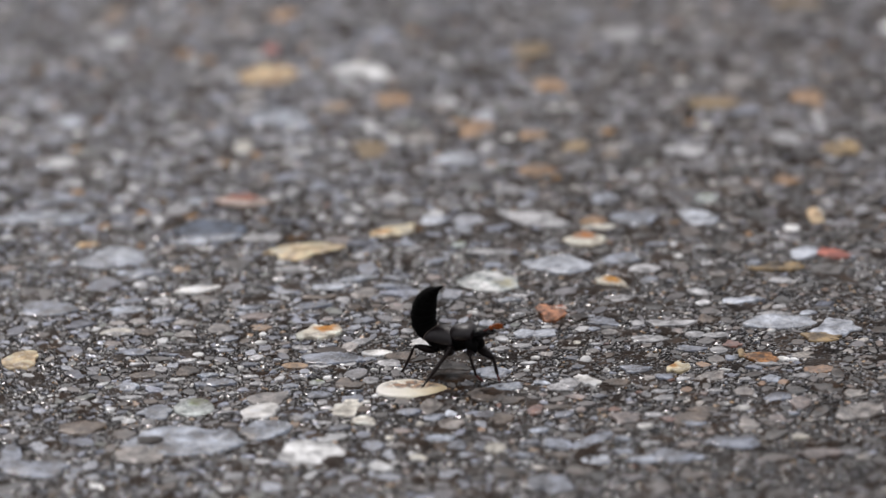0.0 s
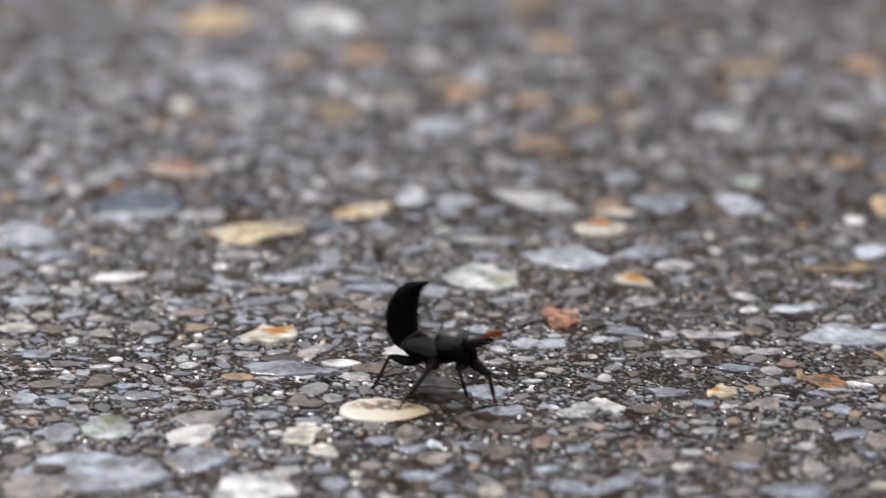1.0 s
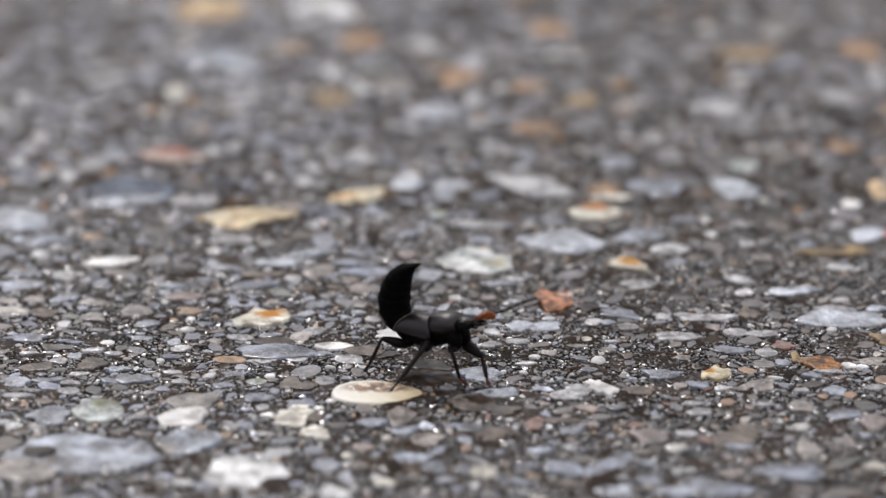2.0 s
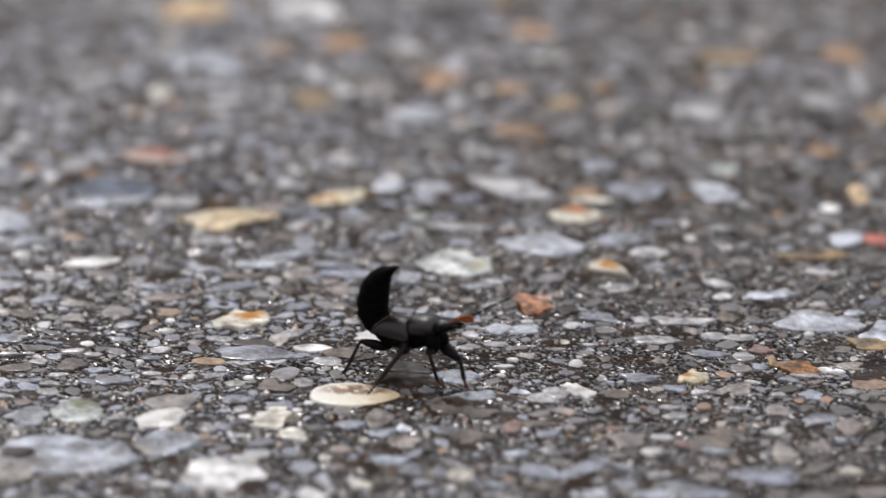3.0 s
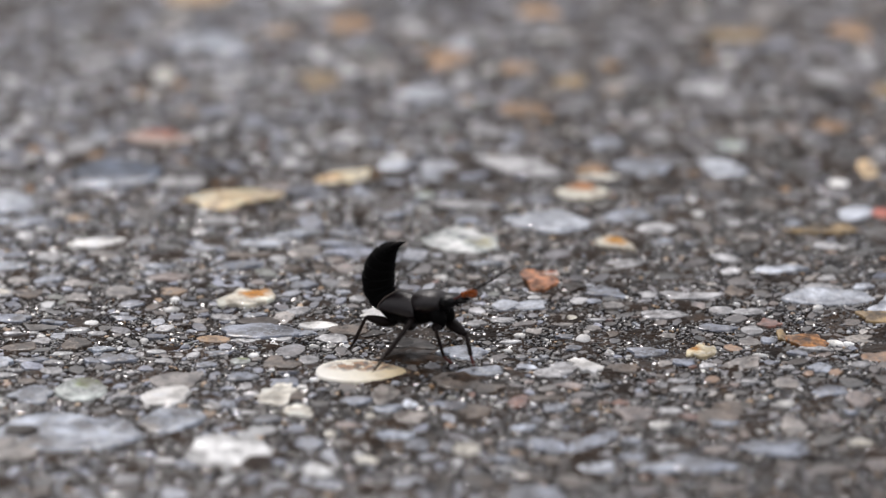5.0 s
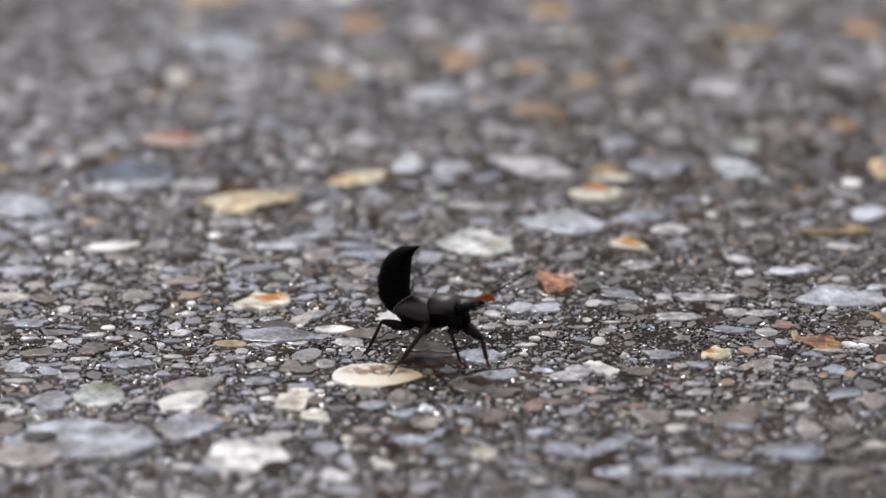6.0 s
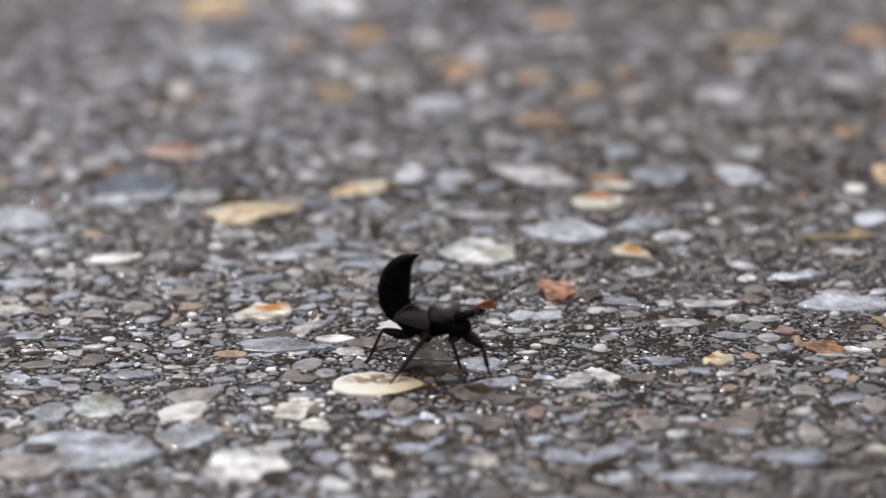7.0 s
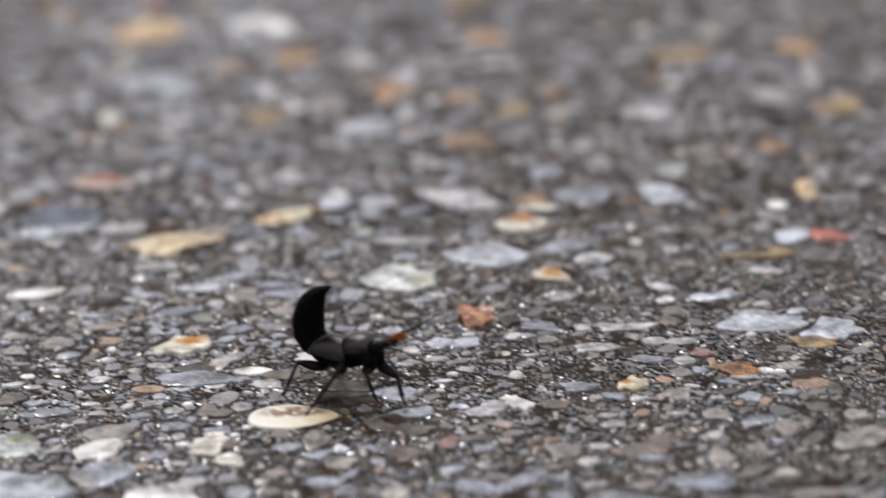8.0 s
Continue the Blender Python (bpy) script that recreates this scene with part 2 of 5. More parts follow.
STONES = {
    "white": stone_material("white_stone", (0.84, 0.82, 0.78), (0.94, 0.92, 0.89), speckle=0.2, vary=0.15, dirt=0.06, water=0.35),
    "quartz": stone_material("quartz_stone", (0.56, 0.56, 0.56), (0.90, 0.90, 0.88), speckle=0.5, dirt=0.2, water=0.35),
    "mottled": stone_material("mottled_quartz_stone", (0.17, 0.205, 0.215), (0.82, 0.85, 0.79), (0.70, 0.63, 0.32), (0.30, -0.02), 0.16, dirt=0.25, size=240),
    "red_cream": stone_material("red_capped_stone", (0.34, 0.26, 0.22), (0.60, 0.46, 0.40), (0.52, 0.13, 0.05), (0.0, 0.25), 0.36, dirt=0.2, water=0.35),
    "flake": stone_material("golden_flake_stone", (0.64, 0.45, 0.24), (0.90, 0.72, 0.47), (0.86, 0.80, 0.68), (-0.3, 0.0), 0.12, speckle=0.5, dirt=0.1, water=0.35),
    "cream": stone_material("cream_stone", (0.64, 0.60, 0.51), (0.88, 0.83, 0.73), speckle=0.5, vary=0.15, dirt=0.3, water=0.35),
    "cream_stain": oval_stone_material(),
    "cream_rust": stone_material("rusty_cream_stone", (0.66, 0.59, 0.46), (0.88, 0.82, 0.69), (0.68, 0.27, 0.012), (0.19, 0.1), 0.27, speckle=0.5, dirt=0.08, water=0.35),
    "rust_core": stone_material("rusty_cored_stone", (0.66, 0.59, 0.46), (0.88, 0.82, 0.69), (0.68, 0.30, 0.015), (-0.17, 0.08), 0.27, speckle=0.5, dirt=0.08, water=0.35),
    "rust_cap": stone_material("rust_capped_cream_stone", (0.66, 0.59, 0.46), (0.88, 0.82, 0.69), (0.64, 0.21, 0.015), (0.02, 0.22), 0.27, speckle=0.5, dirt=0.08, water=0.35),
    "dark_slate": stone_material("dark_blue_slate_stone", (0.03, 0.042, 0.068), (0.12, 0.155, 0.225), dirt=0.12, water=0.3),
    "cream_orange": stone_material("orange_cream_stone", (0.58, 0.48, 0.30), (0.82, 0.71, 0.48), (0.62, 0.27, 0.03), (-0.25, 0.1), 0.24, speckle=0.6, dirt=0.2, water=0.35),
    "tan": stone_material("tan_stone", (0.66, 0.40, 0.19), (0.92, 0.64, 0.37), speckle=0.6, dirt=0.2, water=0.35),
    "ochre": stone_material("ochre_stone", (0.22, 0.15, 0.07), (0.40, 0.28, 0.14), water=0.35),
    "orange": stone_material("orange_stone", (0.36, 0.19, 0.085), (0.58, 0.36, 0.20), dirt=0.55, water=0.35),
    "rust": stone_material("rust_stone", (0.18, 0.062, 0.028), (0.58, 0.25, 0.12), dirt=0.15, size=450, speckle=0.4, water=0.35),
    "brownrust": stone_material("brown_rust_stone", (0.12, 0.055, 0.02), (0.48, 0.21, 0.06), (0.70, 0.58, 0.42), (-0.35, 0.1), 0.1, dirt=0.35, size=600, water=0.35),
    "red": stone_material("red_stone", (0.32, 0.07, 0.05), (0.58, 0.17, 0.115), water=0.35),
    "darkred": stone_material("dark_red_stone", (0.10, 0.045, 0.035), (0.24, 0.11, 0.08)),
    "pink": stone_material("pink_stone", (0.17, 0.13, 0.118), (0.33, 0.265, 0.24)),
    "slate": stone_material("slate_stone", (0.075, 0.083, 0.108), (0.27, 0.30, 0.37), dirt=0.4),
    "slateblue": stone_material("blue_slate_stone", (0.15, 0.17, 0.22), (0.45, 0.50, 0.59), dirt=0.35),
    "slate_slab": stone_material("streaked_blue_slate", (0.075, 0.085, 0.115), (0.47, 0.52, 0.61), (0.40, 0.35, 0.31), (-0.42, -0.3), 0.2, dirt=0.45, size=150),
    "paleblue": stone_material("pale_blue_stone", (0.34, 0.375, 0.45), (0.68, 0.725, 0.81), dirt=0.3),
    "pale": stone_material("pale_grey_stone", (0.24, 0.236, 0.245), (0.58, 0.575, 0.585), dirt=0.4),
    "taupe": stone_material("taupe_stone", (0.12, 0.105, 0.093), (0.34, 0.305, 0.28)),
    "brown": stone_material("brown_stone", (0.06, 0.045, 0.034), (0.19, 0.150, 0.120), water=0.55),
    "green": stone_material("grey_green_stone", (0.27, 0.31, 0.29), (0.54, 0.60, 0.57), (0.24, 0.29, 0.13), (0.1, 0.42), 0.33),
    "dark": stone_material("dark_stone", (0.024, 0.021, 0.021), (0.075, 0.066, 0.060), water=0.3),
}


def gravel_material(name, stops, tone=1.0, rim_glint=0.25, cast=(1, 1, 1)):
    """Small stones of many colours, one colour to each stone."""
    m, n, l, p = nodes_of(name)
    g = n.new("ShaderNodeNewGeometry")
    isl, geo = g.outputs["Random Per Island"], g.outputs["Position"]
    col = ramp(n, l, isl, [(p, tuple(c * tone * 0.85 * f for c, f in zip(k, cast))) for p, k in stops], "CONSTANT")
    mottle = noise_tex(n, l, geo, 1300, 4, 0.62)
    col = mix(n, l, 1.0, col, ramp(n, l, mottle, [(0.36, (0.5,) * 3), (0.62, (1.2,) * 3)]), "MULTIPLY")
    col = soiled(n, l, geo, col, 260, 0.5)
    wet(n, l, p, geo)
    broad = noise_tex(n, l, geo, 520, 3, 0.5)
    col = mix(n, l, 1.0, col, ramp(n, l, broad, [(0.36, (0.62,) * 3), (0.64, (1.35,) * 3)]), "MULTIPLY")
    glinting = ramp(n, l, g.outputs["Pointiness"], [(0.54, (0.0,) * 3), (0.62, (rim_glint,) * 3)])     # pale edges painted in for the glint of wet rims
    l.new(mix(n, l, glinting, col, (0.50, 0.50, 0.52)), p.inputs["Base Color"])
    bump(n, l, p, mottle, 0.4, 0.0003)
    return m


def binder_material():
    """Wet bitumen with fine sand in it."""
    m, n, l, p = nodes_of("wet_bitumen")
    geo = n.new("ShaderNodeNewGeometry").outputs["Position"]
    broad = noise_tex(n, l, geo, 90, 4)
    col = ramp(n, l, broad, [(0.35, (0.008, 0.0050, 0.0036)), (0.65, (0.040, 0.021, 0.010))])
    v = n.new("ShaderNodeTexVoronoi")
    v.inputs["Scale"].default_value = 900
    l.new(geo, v.inputs["Vector"])
    sand = ramp(n, l, v.outputs["Distance"], [(0.15, (1, 1, 1)), (0.4, (0, 0, 0))])
    tint = ramp(n, l, v.outputs["Color"], [(0.2, (0.02, 0.017, 0.015)), (0.6, (0.09, 0.08, 0.072)), (0.9, (0.28, 0.26, 0.24))])
    col = mix(n, l, math_node(n, l, "MULTIPLY", sand, 0.35), col, tint)
    chips = n.new("ShaderNodeTexVoronoi")                # away from the beetle the stones are part of the surface
    chips.inputs["Scale"].default_value = 260
    l.new(geo, chips.inputs["Vector"])
    chip = ramp(n, l, chips.outputs["Distance"], [(0.42, (1, 1, 1)), (0.62, (0, 0, 0))])
    hue = n.new("ShaderNodeSeparateColor")
    l.new(chips.outputs["Color"], hue.inputs[0])
    stone = ramp(n, l, hue.outputs[0], [(0.0, (0.04, 0.036, 0.033)), (0.25, (0.14, 0.133, 0.133)), (0.45, (0.28, 0.28, 0.315)), (0.66, (0.16, 0.133, 0.113)),
                                        (0.76, (0.48, 0.48, 0.50)), (0.93, (0.80, 0.78, 0.74)), (0.97, (0.40, 0.23, 0.10))], "CONSTANT")
    out = n.new("ShaderNodeVectorMath")
    out.operation = "DISTANCE"
    out.inputs[1].default_value = (0.0, -0.10, 0.0)
    l.new(geo, out.inputs[0])
    away = ramp(n, l, out.outputs["Value"], [(0.11, (0, 0, 0)), (0.16, (1, 1, 1))])
    col = mix(n, l, math_node(n, l, "MULTIPLY", chip, away), col, stone)
    l.new(col, p.inputs["Base Color"])
    film = ramp(n, l, noise_tex(n, l, geo, 95, 3), [(0.46, (0.04,) * 3), (0.60, (0.45,) * 3)])
    l.new(film, p.inputs["Coat Weight"])
    p.inputs["Coat Roughness"].default_value = 0.06
    p.inputs["Coat IOR"].default_value = 1.33
    p.inputs["Roughness"].default_value = 0.5
    p.inputs["Specular IOR Level"].default_value = 0.06
    rough = math_node(n, l, "MULTIPLY_ADD", sand, 0.6, noise_tex(n, l, geo, 1500, 3))
    bump(n, l, p, rough, 0.8, 0.0006)
    b = n.new("ShaderNodeBump")                          # wet lumps of bitumen that glint
    b.inputs["Strength"].default_value, b.inputs["Distance"].default_value = 0.8, 0.0005
    l.new(noise_tex(n, l, geo, 850, 1), b.inputs["Height"])
    l.new(b.outputs[0], p.inputs["Coat Normal"])
    return m


def shell_material(name, base, rough, sheen_bump=0.35, scale=5200, gloss=0.3):
    """Finely punctured black insect cuticle."""
    m, n, l, p = nodes_of(name)
    local = n.new("ShaderNodeTexCoord").outputs["Object"]
    fine = noise_tex(n, l, local, scale, 2, 0.6)
    broad = noise_tex(n, l, local, 500, 3)
    l.new(mix(n, l, broad, tuple(c * 0.7 for c in base), tuple(c * 1.3 for c in base)), p.inputs["Base Color"])
    l.new(math_node(n, l, "MULTIPLY_ADD", broad, 0.25, rough - 0.12), p.inputs["Roughness"])
    p.inputs["Specular IOR Level"].default_value = gloss
    bump(n, l, p, fine, sheen_bump, 0.00012)
    return m


SHELL = shell_material("black_cuticle", (0.0025, 0.0022, 0.0024), 0.36, gloss=0.05)
WING = shell_material("matt_wing_case", (0.0090, 0.0052, 0.0060), 0.36, gloss=0.48)
ABDOMEN = shell_material("velvet_black_abdomen", (0.0025, 0.0025, 0.0025), 0.7, 0.5, 3800, 0.05)
HEAD = shell_material("glossy_head_cuticle", (0.003, 0.003, 0.0035), 0.33, 0.15, gloss=0.2)
AMBER = shell_material("amber_antenna_cuticle", (0.27, 0.070, 0.016), 0.35, gloss=0.15)
RIM = shell_material("pale_brown_membrane", (0.20, 0.155, 0.13), 0.5)
LEG = shell_material("dark_leg_cuticle", (0.007, 0.0047, 0.0045), 0.36, gloss=0.10)
SHIN = shell_material("brown_black_shin_cuticle", (0.016, 0.0105, 0.0095), 0.4, gloss=0.14)
TARSUS = shell_material("brown_tarsus", (0.11, 0.026, 0.020), 0.5)
GREY_MIX = gravel_material("grey_chippings", [
    (0.0, (0.022, 0.019, 0.018)), (0.11, (0.070, 0.064, 0.064)), (0.19, (0.21, 0.225, 0.28)), (0.33, (0.050, 0.038, 0.030)),
    (0.40, (0.25, 0.24, 0.245)), (0.51, (0.135, 0.145, 0.185)), (0.61, (0.36, 0.38, 0.46)), (0.72, (0.12, 0.088, 0.066)),
    (0.77, (0.48, 0.49, 0.53)), (0.86, (0.60, 0.59, 0.57)), (0.90, (0.20, 0.205, 0.17)),
    (0.94, (0.86, 0.84, 0.80)), (0.978, (0.42, 0.25, 0.12)), (0.993, (0.24, 0.09, 0.05))], cast=(0.97, 1.0, 1.05))
BROWN_MIX = gravel_material("brown_chippings", [
    (0.0, (0.018, 0.014, 0.011)), (0.16, (0.050, 0.039, 0.032)), (0.29, (0.125, 0.112, 0.112)), (0.38, (0.040, 0.029, 0.021)),
    (0.50, (0.155, 0.130, 0.115)), (0.59, (0.095, 0.097, 0.115)), (0.67, (0.23, 0.23, 0.265)), (0.76, (0.105, 0.074, 0.052)),
    (0.83, (0.34, 0.33, 0.34)), (0.88, (0.22, 0.160, 0.132)), (0.92, (0.48, 0.46, 0.43)),
    (0.952, (0.84, 0.82, 0.78)), (0.975, (0.38, 0.21, 0.095)), (0.991, (0.22, 0.085, 0.045))], 0.84, cast=(1.06, 1.0, 0.95))
GRIT_MIX = gravel_material("pale_grit", [
    (0.0, (0.010, 0.008, 0.007)), (0.46, (0.036, 0.029, 0.024)), (0.62, (0.13, 0.125, 0.13)), (0.73, (0.36, 0.365, 0.39)), (0.79, (0.070, 0.072, 0.086)),
    (0.87, (0.84, 0.825, 0.80)), (0.92, (0.40, 0.42, 0.47)), (0.965, (0.42, 0.27, 0.14))], 1.1, 0.0)
BINDER = binder_material()


# ---- building helpers ----
def mesh_of(name, bm, material, smooth=True):
    me = bpy.data.meshes.new(name)
    bmesh.ops.recalc_face_normals(bm, faces=bm.faces)
    for face in bm.faces:
        face.smooth = smooth
    bm.to_mesh(me)
    bm.free()
    if material:
        me.materials.append(material)
    return me


def part(name, bm, material, parent, label="", pivot=(0, 0, 0), kind=""):
    """Links a bmesh as one mesh under a thing or a part; its own origin is the pivot, in the parent's space."""
    bmesh.ops.translate(bm, verts=bm.verts, vec=-Vector(pivot))
    ob = new(name, mesh_of(name, bm, material))
    ob.parent = parent
    ob.location = pivot
    return tagged(ob, label, kind=kind)


def smooth_line(pts, steps):
    """A Catmull-Rom line through rows of numbers."""
    p = [np.array(q, float) for q in pts]
    p = [2 * p[0] - p[1]] + p + [2 * p[-1] - p[-2]]
    out = []
    for i in range(1, len(p) - 2):
        for k in range(steps):
            t = k / steps
            a, b, c, d = p[i - 1:i + 3]
            out.append(0.5 * (2 * b + (c - a) * t + (2 * a - 5 * b + 4 * c - d) * t * t + (3 * b - a - 3 * c + d) * t ** 3))
    out.append(p[-2])
    return out


def sweep(bm, rows, n=12, side=(0, 1, 0)):
    """A closed body swept along rows of x, y, z, half width, half thickness, in millimetres."""
    rings = []
    count = len(rows)
    for i, r in enumerate(rows):
        a, b = rows[max(i - 1, 0)], rows[min(i + 1, count - 1)]
        d = Vector((b[0] - a[0], b[1] - a[1], b[2] - a[2])).normalized()
        s = Vector(side)
        s = (s - d * s.dot(d)).normalized()
        u = d.cross(s)
        c = Vector(r[:3])
        rings.append([bm.verts.new((c + s * (r[3] * math.cos(q)) + u * (r[4] * math.sin(q))) * MM)
                      for q in (2 * math.pi * k / n for k in range(n))])
    for a, b in zip(rings, rings[1:]):
        for k in range(n):
            bm.faces.new((a[k], a[(k + 1) % n], b[(k + 1) % n], b[k]))
    for ring, row in ((rings[0], rows[0]), (rings[-1], rows[-1])):
        c = bm.verts.new(Vector(row[:3]) * MM)
        for k in range(n):
            bm.faces.new((ring[k], ring[(k + 1) % n], c))
    return bm


def swept(rows, n=12, steps=4, side=(0, 1, 0)):
    return sweep(bmesh.new(), smooth_line(rows, steps), n, side)


# ---- the ground: one sheet of worn asphalt ----
def spread(lo, hi, step, far):
    """Lines close together from lo to hi, and wider and wider apart out to far."""
    inner = list(np.arange(lo, hi + step / 2, step))
    outer, d = [], step
    while not outer or outer[-1] < far:
        d *= 1.35
        outer.append((outer[-1] if outer else 0) + d)
    return [lo - q for q in reversed(outer)] + inner + [hi + q for q in outer]


def build_road():
    xs, ys = spread(-0.10, 0.10, 0.0006, 400), spread(-0.13, 0.16, 0.0006, 400)
    verts = []
    for y in ys:
        for x in xs:
            z = 0.0
            if abs(x) < 2 and abs(y) < 2:
                z = 0.0003 * noise.noise((x * 650, y * 650, 0.3)) + 0.0004 * noise.noise((x * 170, y * 170, 4.1)) - 0.00012
            verts.append((x, y, z))
    w = len(xs)
    faces = [(j * w + i, j * w + i + 1, (j + 1) * w + i + 1, (j + 1) * w + i) for j in range(len(ys) - 1) for i in range(w - 1)]
    me = bpy.data.meshes.new("road")
    me.from_pydata(verts, [], faces)
    me.polygons.foreach_set("use_smooth", [True] * len(faces))
    me.materials.append(BINDER)
    return tagged(new("road", me), "worn wet asphalt with exposed mixed stones in dark bitumen", "asphalt road", kind="structure")


road = build_road()


# ---- the beetle ----
def build_leg(root, hip, knee, ankle, foot, thick, foot_material, foot_label):
    h, k, a, f = (Vector(q) for q in (hip, knee, ankle, foot))
    side = Vector((0, 1, 0)) if abs((k - h).normalized().y) < 0.8 else Vector((1, 0, 0))
    m1, m2 = h.lerp(k, 0.3), h.lerp(k, 0.7)
    femur = part("leg", swept([(*h, 0.4 * thick, 0.4 * thick), (*m1, 0.82 * thick, 0.7 * thick), (*m2, 0.66 * thick, 0.56 * thick),
                               (*k, 0.3 * thick, 0.3 * thick)], 10, 3, side), LEG, root)
    t1, t2 = k.lerp(a, 0.15), k.lerp(a, 0.8)
    bm = swept([(*k, 0.24 * thick, 0.24 * thick), (*t1, 0.27 * thick, 0.25 * thick), (*t2, 0.31 * thick, 0.28 * thick), (*a, 0.24 * thick, 0.23 * thick)], 8, 3, side)
    rnd = random.Random(int(hip[0] * 10 + hip[1] * 100))
    for i in range(9):                                   # spines along the shin
        c = k.lerp(a, 0.2 + 0.75 * i / 9)
        d = Vector((rnd.uniform(-1, 1), rnd.uniform(-1, 1), -0.4)).normalized()
        sweep(bm, [(*c, 0.05, 0.05), (*(c + d * 0.75), 0.012, 0.012)], 4, side if abs(d.dot(side)) < 0.9 else (0, 0, 1))
    part("tibia", bm, SHIN, femur)
    bm = bmesh.new()
    for i in range(5):                                   # five short foot joints
        p, q = a.lerp(f, i / 5), a.lerp(f, (i + 1) / 5)
        sweep(bm, [(*p, 0.19, 0.16), (*p.lerp(q, 0.7), 0.32, 0.24), (*q, 0.18, 0.15)], 8, side)
    for s in (-1, 1):                                    # claws
        e = f + (f - a).normalized() * 0.5 + Vector((0.0, 0.28 * s, 0.0))
        sweep(bm, [(*f, 0.08, 0.08), (*((f + e) / 2 + Vector((0, 0, 0.12))), 0.06, 0.06), (*e, 0.015, 0.015)], 5, side)
    part("tarsus", bm, foot_material, femur, foot_label)
    return femur


def build_antenna(head, base, pts, thick, material, label):
    line = smooth_line([base] + pts, 6)
    bm = bmesh.new()
    cut = np.linspace(0, len(line) - 1, 12)
    for i in range(11):
        p, q = (Vector(line[int(round(c))]) for c in (cut[i], cut[i + 1]))
        r = thick * (1.3 if i == 0 else 1.0 - 0.02 * i)
        sweep(bm, [(*p, r * 0.45, r * 0.45), (*p.lerp(q, 0.45), r * 0.85, r * 0.85), (*p.lerp(q, 0.85), r, r), (*q, r * 0.45, r * 0.45)], 8, (0, 0, 1))
    return part("antenna", bm, material, head, label, pivot=Vector(base) * MM)


def build_beetle():
    root = tagged(new("rove_beetle"), "matt black rove beetle with its abdomen raised, standing on wet asphalt", "beetle")
    root.matrix_basis = BEETLE_POSE
    # middle body under the wing cases, with the leg sockets
    bm = swept([(-5.6, 0, 7.4, 1.0, 0.7), (-4.8, 0, 7.2, 1.8, 1.3), (-3.0, 0, 6.6, 2.2, 2.0), (0.0, 0, 6.6, 2.2, 2.2), (2.4, 0, 7.2, 1.9, 2.0),
                (4.4, 0, 7.9, 1.7, 1.9), (5.6, 0, 8.5, 1.2, 1.4), (6.1, 0, 9.0, 0.7, 0.8)], 16, 4)
    for s in (1, -1):
        for rows in ([(4.8, 0.9 * s, 8.2, 1.2, 1.2), (5.5, 1.1 * s, 7.2, 1.35, 1.25), (5.8, 1.2 * s, 6.1, 1.1, 1.0), (5.7, 1.25 * s, 5.2, 0.5, 0.5)],
                     [(1.2, 1.0 * s, 6.4, 0.9, 0.9), (0.8, 1.2 * s, 5.3, 0.95, 0.85), (0.6, 1.4 * s, 4.6, 0.4, 0.4)],
                     [(-2.0, 1.0 * s, 5.8, 1.0, 0.9), (-2.5, 1.2 * s, 4.9, 1.1, 0.8), (-2.7, 1.5 * s, 4.3, 0.4, 0.4)]):
            sweep(bm, smooth_line(rows, 3), 10)
    part("thorax", bm, SHELL, root)
    # shield behind the head: domed, its hind margin bowed towards the wing cases
    bm = swept([(0.65, 0, 8.3, 1.5, 0.7), (0.9, 0, 8.4, 2.25, 1.25), (1.7, 0, 8.6, 2.6, 1.6), (3.0, 0, 8.85, 2.7, 1.75), (4.3, 0, 9.05, 2.6, 1.75),
                (5.3, 0, 9.15, 2.3, 1.5), (5.9, 0, 9.2, 1.85, 1.1), (6.0, 0, 9.2, 1.2, 0.7)], 28, 4)
    for v in bm.verts:
        back = max(0.0, 1 - (v.co.x / MM - 0.65) / 4.0)
        v.co.x += 0.18 * back * (v.co.y / MM) ** 2 * MM
    part("pronotum", bm, WING, root, "smooth dull black neck shield")
    # two short wing cases, each a curved plate with a slanting hind edge
    for s in (1, -1):
        bm = bmesh.new()
        rows = []
        for i in range(11):
            u = i / 10
            top = 9.62 - 0.35 * u * u - 0.25 * (1 - u) ** 3
            half = 2.45 + 0.3 * math.sin(u * 2.0)
            row = []
            for j in range(13):
                q = j / 12 * (1.85 - 0.25 * u * u)
                yy = half * math.sin(min(q, 1.57))
                zz = top - 2.3 * (1 - math.cos(q)) - 0.10 * (u > 0.95)
                e = (yy / 2.6) ** 2
                x = (0.9 + 1.2 * e) * (1 - u) + (-3.0 - 1.35 * e) * u - 0.25 * max(q - 1.4, 0) * u
                row.append(bm.verts.new(Vector((x, s * max(yy, 0.04), zz)) * MM))
            rows.append(row)
        for a, b in zip(rows, rows[1:]):
            for j in range(12):
                bm.faces.new((a[j], a[j + 1], b[j + 1], b[j]))
        bmesh.ops.recalc_face_normals(bm, faces=bm.faces)
        bmesh.ops.solidify(bm, geom=bm.faces[:], thickness=0.2 * MM)
        edge = [tuple(v.co / MM) for v in rows[-1]]
        case = part("wing_case", bm, WING, root)
        part("hind_edge", sweep(bmesh.new(), [(x - 0.03, y, z + 0.03, 0.05, 0.05) for x, y, z in edge], 6, (1, 0, 0)), RIM, case, "pale brown hind edge of the wing case")
